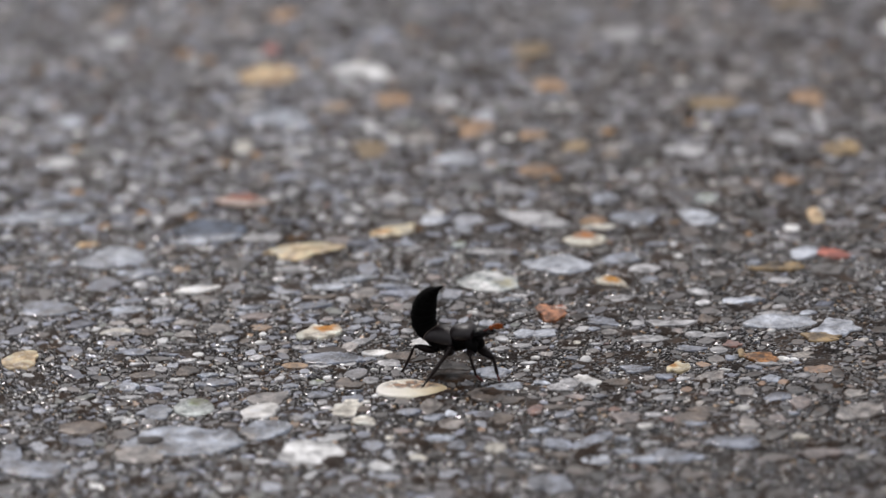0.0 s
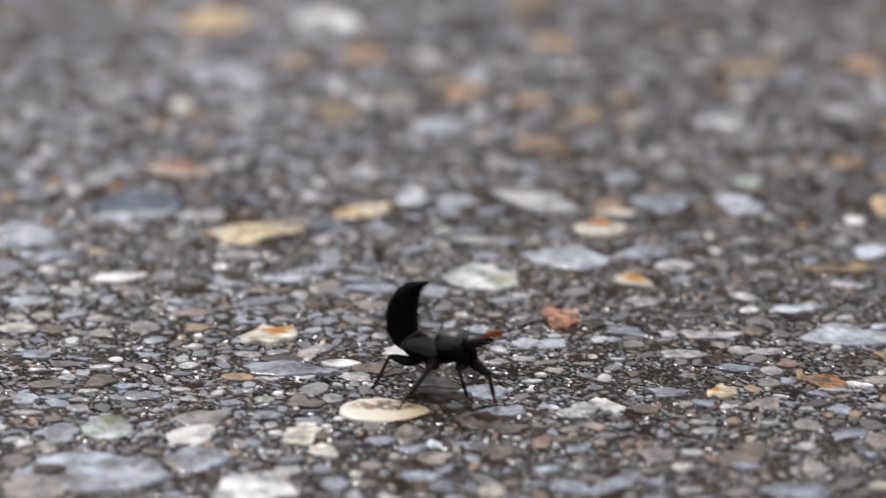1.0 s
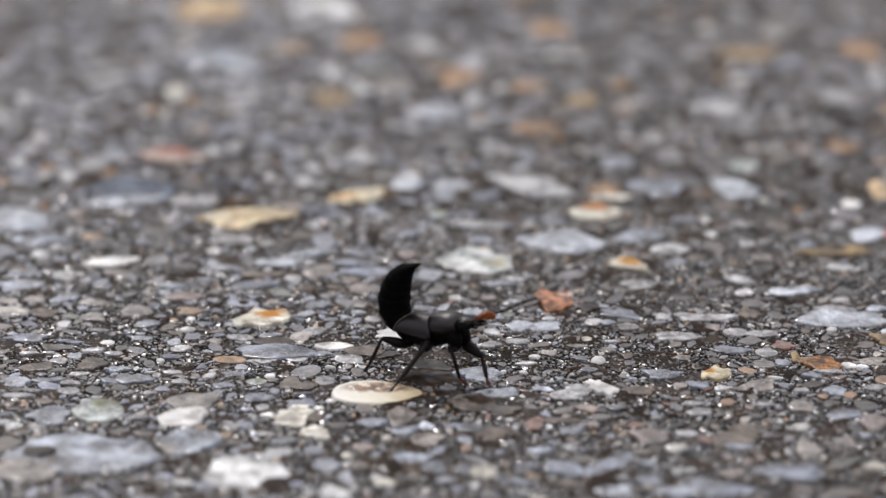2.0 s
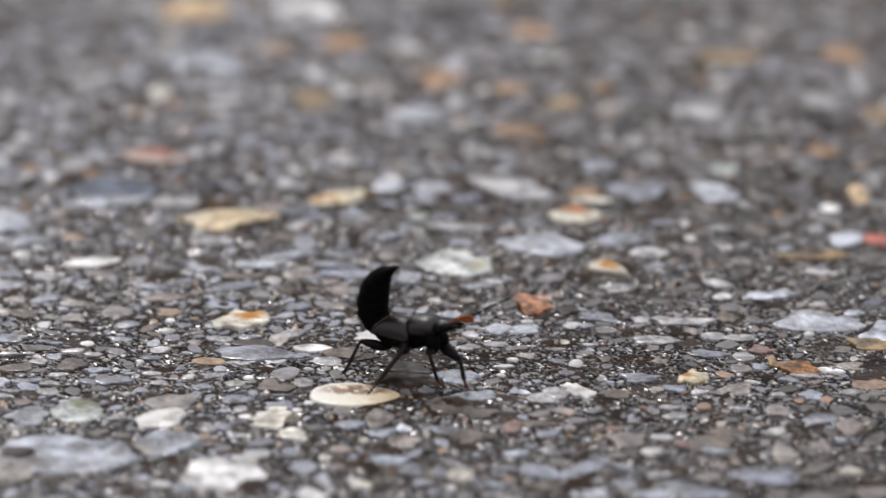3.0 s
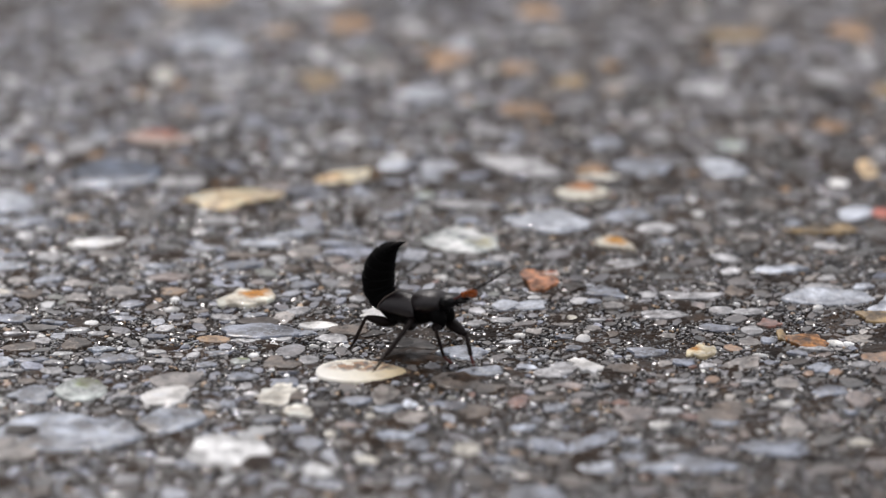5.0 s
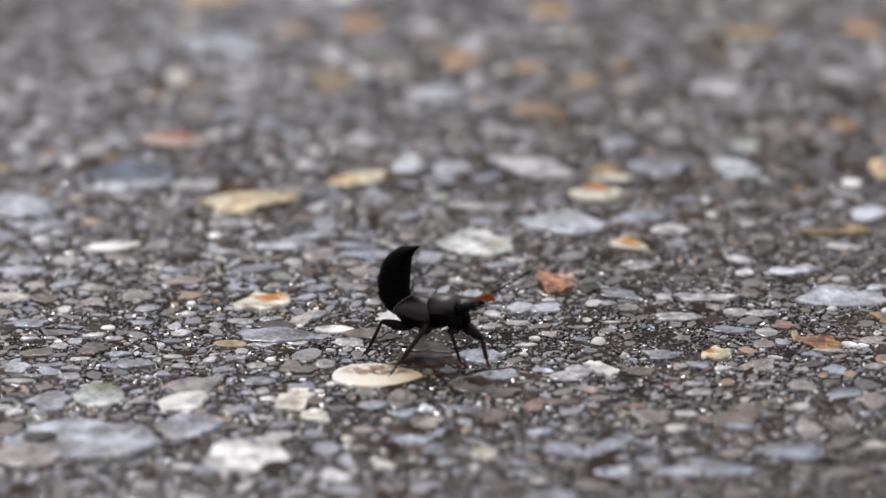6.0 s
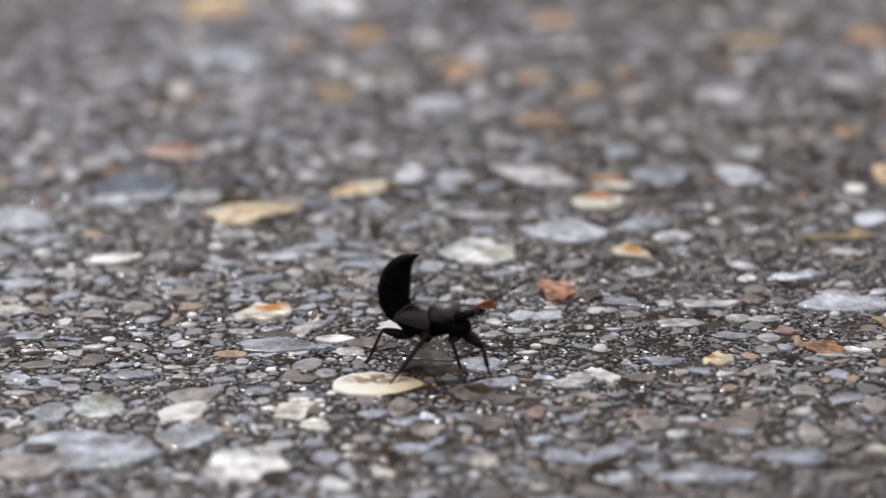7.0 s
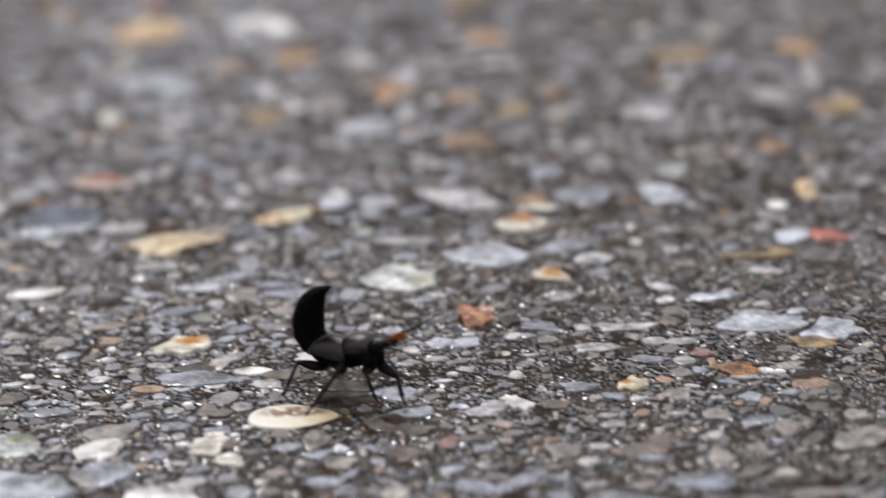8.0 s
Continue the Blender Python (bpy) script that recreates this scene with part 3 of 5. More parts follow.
    # abdomen: ringed, curled up over the back
    spine = smooth_line([(-3.8, 0, 7.1, 2.2, 1.6), (-5.1, 0, 7.8, 2.5, 1.85), (-5.95, 0, 9.2, 2.75, 2.15), (-6.1, 0, 10.9, 2.8, 2.25), (-5.8, 0, 12.6, 2.65, 2.15),
                         (-5.15, 0, 14.3, 2.4, 1.8), (-4.2, 0, 15.6, 1.8, 1.3), (-3.1, 0, 16.45, 1.1, 0.7)], 6)
    pivot = Vector((-4.6, 0, 6.8)) * MM
    first = None
    hair = random.Random(2)
    marks = [0, 7, 13, 19, 25, 31, 37, 42]
    for i, (a, b) in enumerate(zip(marks, marks[1:])):
        rows = [np.array(r) for r in spine[a:b + 2]]
        rows = [r * np.array([1, 1, 1, g, g]) for r, g in zip(rows, np.linspace(0.95, 1.05, len(rows)))]
        rows.append(rows[-1] * np.array([1, 1, 1, 0.94, 0.94]))
        bm = sweep(bmesh.new(), rows, 24)
        for k in range(46):                              # short black bristles
            r = rows[hair.randrange(len(rows) // 2, len(rows))]
            q = hair.uniform(0, 6.28)
            c = Vector((r[0] + r[4] * math.sin(q) * 0.97, r[3] * math.cos(q) * 0.98, r[2]))
            d = Vector((math.sin(q), math.cos(q), 0.7)).normalized()
            sweep(bm, [(*c, 0.045, 0.045), (*(c + d * hair.uniform(0.3, 0.75)), 0.01, 0.01)], 3, (0.3, 0.2, 1))
        if first is None:
            first = part("abdomen", bm, ABDOMEN, root, "velvety black ringed abdomen curled upwards", pivot=pivot)
        else:
            bmesh.ops.translate(bm, verts=bm.verts, vec=-pivot)
            part("abdomen_ring", bm, ABDOMEN, first)
    for s in (1, -1):                                    # pointed tail feelers
        bm = swept([(-3.9, 0.45 * s, 15.9, 0.6, 0.6), (-2.6, 0.5 * s, 16.8, 0.5, 0.42), (-1.3, 0.25 * s, 17.45, 0.05, 0.05)], 8, 3)
        bmesh.ops.translate(bm, verts=bm.verts, vec=-pivot)
        part("tail_feeler", bm, ABDOMEN, first)
    # head
    neck = Vector((5.9, 0, 9.2)) * MM
    bm = swept([(5.4, 0, 9.1, 0.9, 0.8), (6.0, 0, 9.35, 1.4, 1.0), (6.6, 0, 9.62, 1.8, 1.15), (7.3, 0, 9.85, 1.85, 1.05), (8.1, 0, 10.08, 1.5, 0.8), (8.7, 0, 10.25, 1.05, 0.5), (9.1, 0, 10.32, 0.6, 0.25)], 20, 4)
    head = part("head", bm, HEAD, root, pivot=neck)
    for s in (1, -1):
        bm = swept([(8.0, 0.85 * s, 10.0, 0.5, 0.38), (9.0, 0.9 * s, 10.2, 0.42, 0.3), (9.8, 0.7 * s, 10.35, 0.27, 0.2), (10.4, 0.1 * s, 10.45, 0.04, 0.04)], 10, 4)
        bmesh.ops.translate(bm, verts=bm.verts, vec=-neck)
        part("mandible", bm, SHELL, head)
        bm = swept([(6.7, 1.5 * s, 10.1, 0.1, 0.1), (6.9, 1.55 * s, 10.15, 0.34, 0.32), (7.5, 1.42 * s, 10.25, 0.34, 0.32), (7.8, 1.25 * s, 10.28, 0.1, 0.1)], 10, 3)
        bmesh.ops.translate(bm, verts=bm.verts, vec=-neck)
        part("eye", bm, HEAD, head)
        bm = swept([(8.2, 0.6 * s, 9.7, 0.18, 0.18), (8.8, 0.75 * s, 9.55, 0.15, 0.15), (9.3, 0.8 * s, 9.7, 0.15, 0.15), (9.6, 0.75 * s, 9.85, 0.06, 0.06)], 8, 3)
        bmesh.ops.translate(bm, verts=bm.verts, vec=-neck)
        part("palp", bm, SHELL, head)
    nk = neck / MM
    feelers = []
    sh = lambda q: tuple(Vector(q) - nk)
    for base, pts, thick, material, label in (
            ((8.2, 0.9, 10.6), [(9.6, 1.0, 11.5), (12.2, 1.0, 12.95), (15.6, 1.0, 15.6), (17.5, 1.0, 16.9)], 0.23, SHIN, "thin dark beaded antenna"),
            ((9.7, -1.0, 11.4), [(10.7, -1.0, 12.05), (11.7, -1.0, 12.45), (12.4, -1.05, 12.4), (12.2, -1.15, 11.95), (11.5, -1.2, 11.75), (11.0, -1.2, 11.85)], 0.4, AMBER, "reddish-orange beaded antenna curled before the head")):
        feelers.append(build_antenna(head, sh(base), [sh(q) for q in pts], thick, material, label))
    bm = swept([(8.0, -0.8, 10.4, 0.18, 0.18), (8.8, -0.9, 10.85, 0.14, 0.14), (9.8, -1.0, 11.5, 0.14, 0.14)], 8, 3)
    bmesh.ops.translate(bm, verts=bm.verts, vec=-neck)
    part("antenna_base", bm, TARSUS, head, "dark brown first joint of the antenna")
    # legs: front, middle, hind on each side; only the front feet are reddish
    red, dull = (TARSUS, "dark reddish-brown jointed foot"), (SHIN, "brown-black jointed foot")
    build_leg(root, (5.4, -1.3, 5.9), (6.6, -3.5, 6.1), (7.5, -2.7, 1.8), (8.2, -1.8, 0.55), 1.0, *red)
    build_leg(root, (5.4, 1.2, 5.9), (9.4, 0.6, 4.5), (10.6, 0.0, 1.6), (11.3, -0.4, 0.6), 1.2, *red)
    build_leg(root, (0.7, -1.4, 5.0), (2.4, -4.0, 6.5), (1.55, -9.4, 2.9), (0.7, -11.2, 1.0), 1.42, *dull)
    build_leg(root, (0.7, 1.4, 5.0), (1.8, 5.2, 6.4), (1.6, 8.4, 1.2), (1.8, 9.6, 0.6), 1.05, *dull)
    build_leg(root, (-2.6, -1.5, 4.5), (-5.5, -4.2, 5.9), (-7.3, -5.0, 1.6), (-7.8, -5.8, 0.6), 1.05, *dull)
    build_leg(root, (-2.6, 1.4, 4.5), (-5.0, 4.8, 5.8), (-6.6, 7.4, 1.4), (-7.2, 8.4, 0.6), 1.15, *dull)
    return root, first, head, feelers


BEETLE_POSE = pose(-0.0048, -0.0629, 0, 0, 0, -33)
beetle, abdomen, beetle_head, antennae = build_beetle()


# ---- stones set in the road ----
def stone_shape(seed, n, bands, angular, rugged=1.0, form=""):
    """A stone one unit wide and deep, its top at 1, sunk below 0."""
    rnd = random.Random(seed)
    ph = [rnd.uniform(0, 6.28) for _ in range(9)]
    amp = (0.19, 0.15, 0.11, 0.08, 0.065, 0.05, 0.05, 0.04) if angular else (0.05, 0.03, 0.02, 0.01)
    out = []
    amp = [c * rugged for c in amp]
    for k in range(n):
        q = 2 * math.pi * (k + (rnd.uniform(-0.35, 0.35) if angular else 0)) / n
        r = 1 + sum(a * math.sin((i + 2) * q + ph[i]) for i, a in enumerate(amp))
        if angular:
            r *= rnd.uniform(1 - 0.14 * rugged, 1 + 0.1 * rugged)
        if form == "pronged":                            # three blunt prongs, one of them long
            r *= 1 + 0.26 * math.cos(3 * q - 0.9) + 0.14 * math.cos(q - 0.6)
        if form == "notched":                            # bitten edges
            r *= 1 - 0.22 * max(0.0, math.sin(5 * q + 1.0)) + 0.08 * math.sin(9 * q)
        out.append((r * math.cos(q), r * math.sin(q)))
    x0, x1 = min(p[0] for p in out), max(p[0] for p in out)
    y0, y1 = min(p[1] for p in out), max(p[1] for p in out)
    out = [((x - x0) / (x1 - x0) - 0.5, (y - y0) / (y1 - y0) - 0.5) for x, y in out]
    narrow = {"egg": lambda x: 1 - 0.45 * max(x + 0.1, 0) ** 1.5 * 2.2, "wedge": lambda x: 0.62 - 0.72 * x, "lens": lambda x: 1.05 - 0.75 * (2 * x) ** 2 * 0.9,
              "lobed": lambda x: 0.82 + 0.2 * math.cos(4 * math.pi * x)}
    if form in narrow:
        out = [(x, y * narrow[form](x)) for x, y in out]
    tx, ty = rnd.uniform(-0.5, 0.5), rnd.uniform(-0.5, 0.5)
    verts, faces = [], []
    for s, z in bands:
        for x, y in out:
            zz = z + (tx * x + ty * y) * max(z, 0) + (rnd.uniform(-0.10, 0.10) if z > 0.6 else 0)
            verts.append((x * s, y * s, zz))
    verts.append((0, 0, bands[-1][1] + rnd.uniform(-0.05, 0.12)))
    for b in range(len(bands) - 1):
        for k in range(n):
            faces.append((b * n + k, b * n + (k + 1) % n, (b + 1) * n + (k + 1) % n, (b + 1) * n + k))
    last = (len(bands) - 1) * n
    faces += [(last + k, last + (k + 1) % n, len(verts) - 1) for k in range(n)]
    return verts, faces


def shape_mesh(verts, faces):
    me = bpy.data.meshes.new("stone")
    me.from_pydata(verts, [], faces)
    me.polygons.foreach_set("use_smooth", [True] * len(faces))
    me.materials.append(None)
    return me


FLAT = [(1.02, -2.0), (1.0, 0.5), (0.97, 0.86), (0.88, 1.0), (0.45, 1.04)]
DOME = [(1.0, -1.0), (1.0, 0.15), (0.93, 0.5), (0.72, 0.8), (0.4, 0.97)]
PLAIN = [(1.02, -1.4), (1.0, 0.5), (0.95, 0.9), (0.84, 1.0)]
GRIT = [(1.0, -1.0), (0.86, 1.0)]
flat_round = [shape_mesh(*stone_shape(s, 22, FLAT, False)) for s in range(6)]
flat_broken = [shape_mesh(*stone_shape(20 + s, 30, FLAT, True, 0.45 + 0.3 * (s % 3) / 2)) for s in range(20)]
domed = [shape_mesh(*stone_shape(40 + s, 16, DOME, False)) for s in range(4)]
plain_shapes = [stone_shape(50 + s, 12, PLAIN, s % 5 > 0, 0.5 if s % 2 else 0.85) for s in range(48)]
grit_shapes = [stone_shape(90 + s, 7, GRIT, True) for s in range(24)]

placed = []
pick = random.Random(11)


def put_stone(me, x, y, z, w, d, h, kind, turn, lean=(0, 0), label="", name="stone"):
    ob = new(name, me)
    ob.parent = road
    ob.material_slots[0].link = "OBJECT"
    ob.material_slots[0].material = STONES[kind]
    ob.matrix_basis = pose(x, y, z, lean[0], lean[1], turn) @ Matrix.Diagonal((w * MM, d * MM, h * MM, 1))
    return tagged(ob, label)


shaped = {"egg": shape_mesh(*stone_shape(61, 30, FLAT, False, 0.6, "egg"))}
for number, shape_name in enumerate(("wedge", "lens", "lobed")):
    shaped[shape_name] = shape_mesh(*stone_shape(70 + number, 30, FLAT, True, 0.5, shape_name))
for number, shape_name in enumerate(("pronged", "notched")):
    shaped[shape_name] = shape_mesh(*stone_shape(80 + number, 40, FLAT, True, 0.45, shape_name))
shaped["slab"] = shape_mesh(*stone_shape(75, 30, FLAT, True, 0.32))


def set_stone(x, y, w, d, h, kind, turn, label="", broken=False, form=""):
    """One of the larger stones: place in metres, width, depth and height in millimetres."""
    smooth = kind in ("white", "cream_stain", "tan", "pale", "green", "cream") and pick.random() < 0.45 and not broken or kind == "cream_stain"
    if w < 3.2 and kind in ("white", "cream"):
        me, h = pick.choice(domed), h + 0.07 * w
    else:
        me = pick.choice(flat_round if smooth else flat_broken)
    if form:
        me = shaped[form]
    placed.append((x, y, 0.45 * w * MM, 0.45 * d * MM))
    return put_stone(me, x, y, -0.0001, w, d, h, kind, turn, (pick.uniform(-3.5, 3.5) * min(1, 5 / w), pick.uniform(-3.5, 3.5) * min(1, 5 / w)), label, "pebble" if w < 3.2 else "stone")


set_stone(-0.0124, -0.0710, 13.6, 9.3, 0.48, "cream_stain", 4, "smooth cream oval stone with brown stains, under the beetle's middle foot", form="egg")
set_stone(-0.0314, -0.0399, 9.7, 8.6, 0.51, "cream_rust", 14, "cream quartz stone with a rusty orange patch", broken=True, form="lobed")
set_stone(-0.0194, -0.0521, 6.2, 3.0, 0.41, "white", 4)
set_stone(-0.0146, -0.0541, 6.3, 5.6, 0.41, "brown", 14)
focus_stone = set_stone(-0.0170, -0.0573, 4.5, 3.5, 0.26, "pale", -1)
set_stone(-0.0101, -0.0471, 6.2, 5.7, 0.41, "white", 2, broken=True)
set_stone(-0.0410, -0.0802, 7.6, 7.0, 0.48, "white", -6, "chalk-white flat stone beside a brown one", broken=True)
set_stone(-0.0398, -0.0738, 7.8, 8.6, 0.46, "taupe", -21)
set_stone(-0.0536, -0.0777, 7.8, 8.6, 0.42, "green", 1, "grey-green rounded stone")
set_stone(-0.0244, -0.0799, 6.4, 9.0, 0.35, "cream", -31, "irregular cream-white stone", form="notched")
set_stone(-0.0212, -0.0859, 5.0, 4.9, 0.26, "cream", -5, broken=True)
set_stone(-0.0305, -0.1005, 12.8, 11.1, 0.42, "quartz", 14, "large milky white quartz stone", form="slab")
set_stone(-0.0546, -0.0938, 23.4, 14.1, 0.53, "slate_slab", 4, "large blue-grey slate slab", form="slab")
set_stone(-0.0606, -0.0935, 5.2, 4.2, 0.72, "dark", 8, "dark inclusion in the slate slab", broken=True)
set_stone(-0.0612, -0.0995, 10.9, 8.4, 0.41, "taupe", 5)
set_stone(-0.0394, -0.0892, 10.3, 10.0, 0.40, "slate_slab", 14)
set_stone(-0.0572, -0.0142, 9.8, 3.6, 0.48, "white", 14)
set_stone(-0.0557, -0.0193, 5.8, 4.0, 0.28, "taupe", -8)
set_stone(-0.0443, -0.0302, 6.9, 4.1, 0.40, "pink", 21)
set_stone(-0.0224, -0.0339, 4.7, 4.3, 0.29, "slate", -5)
set_stone(-0.0229, -0.0186, 5.8, 5.2, 0.42, "taupe", 6)
set_stone(-0.0623, -0.0424, 2.2, 3.2, 0.31, "quartz", 7)
set_stone(-0.0720, -0.0372, 6.7, 3.6, 0.35, "cream", 3)
set_stone(-0.0548, -0.0504, 2.7, 2.1, 0.29, "white", 26)
set_stone(-0.0678, -0.0484, 7.3, 3.3, 0.41, "slate", 3)
set_stone(-0.0282, -0.0545, 13.0, 7.0, 0.50, "slate", -12, "layered grey slate slab", broken=True)
set_stone(-0.0492, -0.0654, 6.2, 4.0, 0.40, "slate", -3)
set_stone(-0.0380, -0.0640, 2.2, 2.6, 0.32, "pale", -5)
set_stone(-0.0255, -0.0669, 3.4, 5.6, 0.28, "brown", -7)
set_stone(-0.0610, -0.0794, 6.9, 7.5, 0.31, "slateblue", 2)
set_stone(-0.0332, -0.0250, 8.5, 4.2, 0.38, "slate", 14)
set_stone(-0.0504, 0.1345, 14.8, 14.7, 0.49, "tan", 21, "big tan stone")
set_stone(-0.0538, 0.1206, 5.9, 10.8, 0.31, "taupe", -3)
set_stone(-0.0277, 0.1358, 15.3, 14.7, 0.51, "quartz", -0, "big pale white stone")
set_stone(-0.0197, 0.1135, 8.1, 12.1, 0.31, "orange", 14)
set_stone(-0.0067, 0.1098, 5.8, 11.9, 0.34, "pale", 3)
set_stone(-0.0235, 0.0927, 5.3, 13.1, 0.27, "pale", 8)
set_stone(-0.0240, 0.0753, 9.0, 12.5, 0.26, "ochre", 4)
set_stone(-0.0654, 0.0882, 4.4, 11.1, 0.40, "pale", -8)
set_stone(-0.0533, 0.0788, 4.3, 8.7, 0.39, "cream", -2)
set_stone(-0.0124, 0.0823, 7.8, 11.0, 0.35, "taupe", 26)
set_stone(-0.0514, 0.0416, 13.5, 7.8, 0.38, "red_cream", -14, "flat red-brown stone", form="lens")
set_stone(-0.0540, 0.0487, 2.7, 4.4, 0.27, "pale", -5)
set_stone(-0.0570, 0.0228, 16.8, 11.0, 0.56, "dark_slate", -5, "dark blue slate slab", form="slab")
set_stone(-0.0572, 0.0163, 14.8, 4.4, 0.50, "slateblue", 7)
set_stone(-0.0457, 0.0163, 8.3, 4.7, 0.41, "pale", -2)
set_stone(-0.0361, 0.0072, 18.2, 10.3, 0.44, "flake", 11, "long golden tan flake of stone")
set_stone(-0.0381, -0.0036, 7.4, 3.5, 0.34, "pale", 4)
set_stone(-0.0173, 0.0187, 11.0, 6.6, 0.40, "cream_orange", 26)
set_stone(-0.0270, 0.0267, 3.6, 5.0, 0.38, "pale", 5)
set_stone(-0.0090, 0.0253, 6.2, 5.5, 0.40, "paleblue", -7)
set_stone(-0.0756, 0.0077, 11.1, 10.1, 0.53, "paleblue", -7)
set_stone(-0.0682, -0.0026, 8.8, 4.4, 0.43, "slate", 2)
set_stone(-0.0457, 0.0992, 18.1, 15.5, 0.53, "slateblue", -3)
set_stone(-0.0048, 0.0663, 11.8, 8.6, 0.53, "paleblue", 21)
set_stone(-0.0345, 0.0490, 6.4, 6.8, 0.35, "slate", -3)
set_stone(0.0005, 0.0883, 7.8, 12.8, 0.31, "orange", -5)
set_stone(0.0023, 0.0974, 5.7, 6.5, 0.27, "paleblue", -6)
set_stone(0.0136, 0.0825, 6.7, 7.4, 0.37, "orange", 8)
set_stone(0.0230, 0.0735, 6.6, 7.5, 0.29, "ochre", -7)
set_stone(0.0032, 0.0741, 4.3, 7.1, 0.42, "pale", 1)
set_stone(0.0139, 0.0568, 8.7, 7.6, 0.32, "orange", -4)
set_stone(0.0181, 0.1202, 8.1, 10.6, 0.36, "orange", 5)
set_stone(0.0638, 0.1189, 7.0, 13.9, 0.33, "taupe", -1)
set_stone(0.0569, 0.1036, 12.6, 8.6, 0.39, "ochre", 7)
set_stone(0.0788, 0.1063, 8.0, 9.8, 0.27, "orange", -0, "rusty orange stone")
set_stone(0.0479, 0.0685, 10.3, 6.7, 0.51, "pale", -6)
set_stone(0.0713, 0.0750, 5.9, 9.3, 0.38, "pale", 7)
set_stone(0.0692, 0.0458, 6.7, 6.0, 0.36, "orange", 5)
set_stone(0.0620, 0.0437, 3.0, 6.2, 0.28, "pink", -1)
set_stone(0.0380, 0.0412, 4.1, 5.5, 0.28, "pale", 6)
set_stone(0.0354, 0.0510, 4.1, 6.3, 0.31, "pale", -1)
set_stone(0.0128, 0.0248, 18.8, 9.3, 0.54, "pale", -35, "long pale grey slab", form="lens")
set_stone(0.0256, 0.0224, 6.1, 5.5, 0.40, "orange", 8, form="lens")
set_stone(0.0264, 0.0183, 7.3, 2.6, 0.33, "cream", -0)
set_stone(0.0232, 0.0105, 9.5, 9.6, 0.50, "rust_cap", -0, "cream stone with a rust-red cap", form="lens")
set_stone(0.0344, 0.0226, 11.2, 10.2, 0.43, "slate", -2)
set_stone(0.0479, 0.0235, 6.9, 11.9, 0.28, "paleblue", 26, "pale blue-white rounded stone", form="slab")
set_stone(0.0672, 0.0143, 2.7, 4.4, 0.32, "white", 8)
set_stone(0.0731, 0.0213, 3.3, 9.0, 0.41, "tan", 2)
set_stone(0.0032, 0.0039, 10.0, 3.0, 0.46, "pale", -3)
set_stone(0.0173, -0.0041, 15.7, 11.7, 0.39, "paleblue", -14, "broad pale blue-grey stone", form="lens")
set_stone(0.0298, -0.0016, 8.9, 6.1, 0.42, "slate", 5)
set_stone(0.0352, -0.0084, 6.8, 4.9, 0.40, "pale", 21)
set_stone(0.0028, -0.0137, 13.3, 11.2, 0.44, "mottled", -14, "mottled white and green quartz stone", form="slab")
set_stone(0.0285, -0.0160, 8.5, 6.8, 0.39, "rust_core", -48, "pointed cream stone with a rusty orange core", form="wedge")
set_stone(0.0293, -0.0252, 6.4, 3.7, 0.38, "pale", 3)
set_stone(0.0688, -0.0017, 6.1, 6.3, 0.37, "paleblue", 4)
set_stone(0.0623, -0.0101, 12.5, 3.8, 0.44, "ochre", 3)
set_stone(0.0153, -0.0327, 5.9, 10.6, 0.42, "rust", 4, "rust-orange broken stone", form="pronged")
set_stone(-0.0006, -0.0311, 2.4, 2.3, 0.38, "white", 3)
set_stone(0.0096, -0.0433, 4.5, 5.6, 0.31, "paleblue", 7)
set_stone(0.0134, -0.0435, 5.5, 4.4, 0.36, "paleblue", 1)
set_stone(0.0022, -0.0382, 3.2, 5.0, 0.40, "paleblue", 6)
set_stone(0.0254, -0.0376, 6.5, 5.8, 0.26, "slate", 1)
set_stone(0.0604, -0.0404, 15.0, 7.6, 0.42, "paleblue", 3, "flat pale blue-grey slab", form="slab")
set_stone(0.0396, -0.0402, 9.3, 2.8, 0.45, "pale", 5)
set_stone(0.0344, -0.0479, 7.4, 3.9, 0.36, "pale", 5)
set_stone(0.0422, -0.0536, 6.5, 3.5, 0.32, "slate", 2)
set_stone(0.0474, -0.0551, 3.5, 4.2, 0.38, "pale", 5)
set_stone(0.0501, -0.0518, 4.0, 3.5, 0.32, "darkred", -45)
set_stone(0.0554, -0.0591, 7.6, 6.0, 0.39, "brownrust", -26, form="lens")
set_stone(0.0518, -0.0571, 1.6, 4.6, 0.40, "ochre", 3)
set_stone(0.0496, -0.0592, 2.8, 2.7, 0.42, "slate", 7)
set_stone(0.0213, -0.0581, 2.4, 3.3, 0.48, "white", 0, "small round white pebble")
set_stone(0.0116, -0.0563, 1.9, 1.6, 0.29, "white", 5)
set_stone(0.0390, -0.0634, 4.8, 6.8, 0.41, "cream_orange", -0, "cream stone with orange spots", form="lobed")
set_stone(0.0361, -0.0680, 3.4, 2.7, 0.37, "slate", 4)
set_stone(0.0308, -0.0638, 6.4, 4.1, 0.38, "slate", -5)
set_stone(0.0214, -0.0690, 4.0, 7.2, 0.48, "white", 28, "ragged white stone", form="notched")
set_stone(0.0181, -0.0701, 4.6, 5.6, 0.38, "pale", -12, broken=True)
set_stone(0.0160, -0.0719, 5.2, 3.6, 0.33, "pale", -1)
set_stone(0.0563, -0.0795, 4.5, 3.9, 0.36, "slate", 4)
set_stone(0.0610, -0.0825, 4.3, 6.4, 0.36, "pink", 4)
set_stone(0.0500, -0.0843, 3.0, 2.8, 0.26, "white", -5)
set_stone(0.0278, -0.0877, 6.1, 5.9, 0.33, "pink", 2)
set_stone(0.0313, -0.0919, 3.4, 2.6, 0.30, "white", 3)
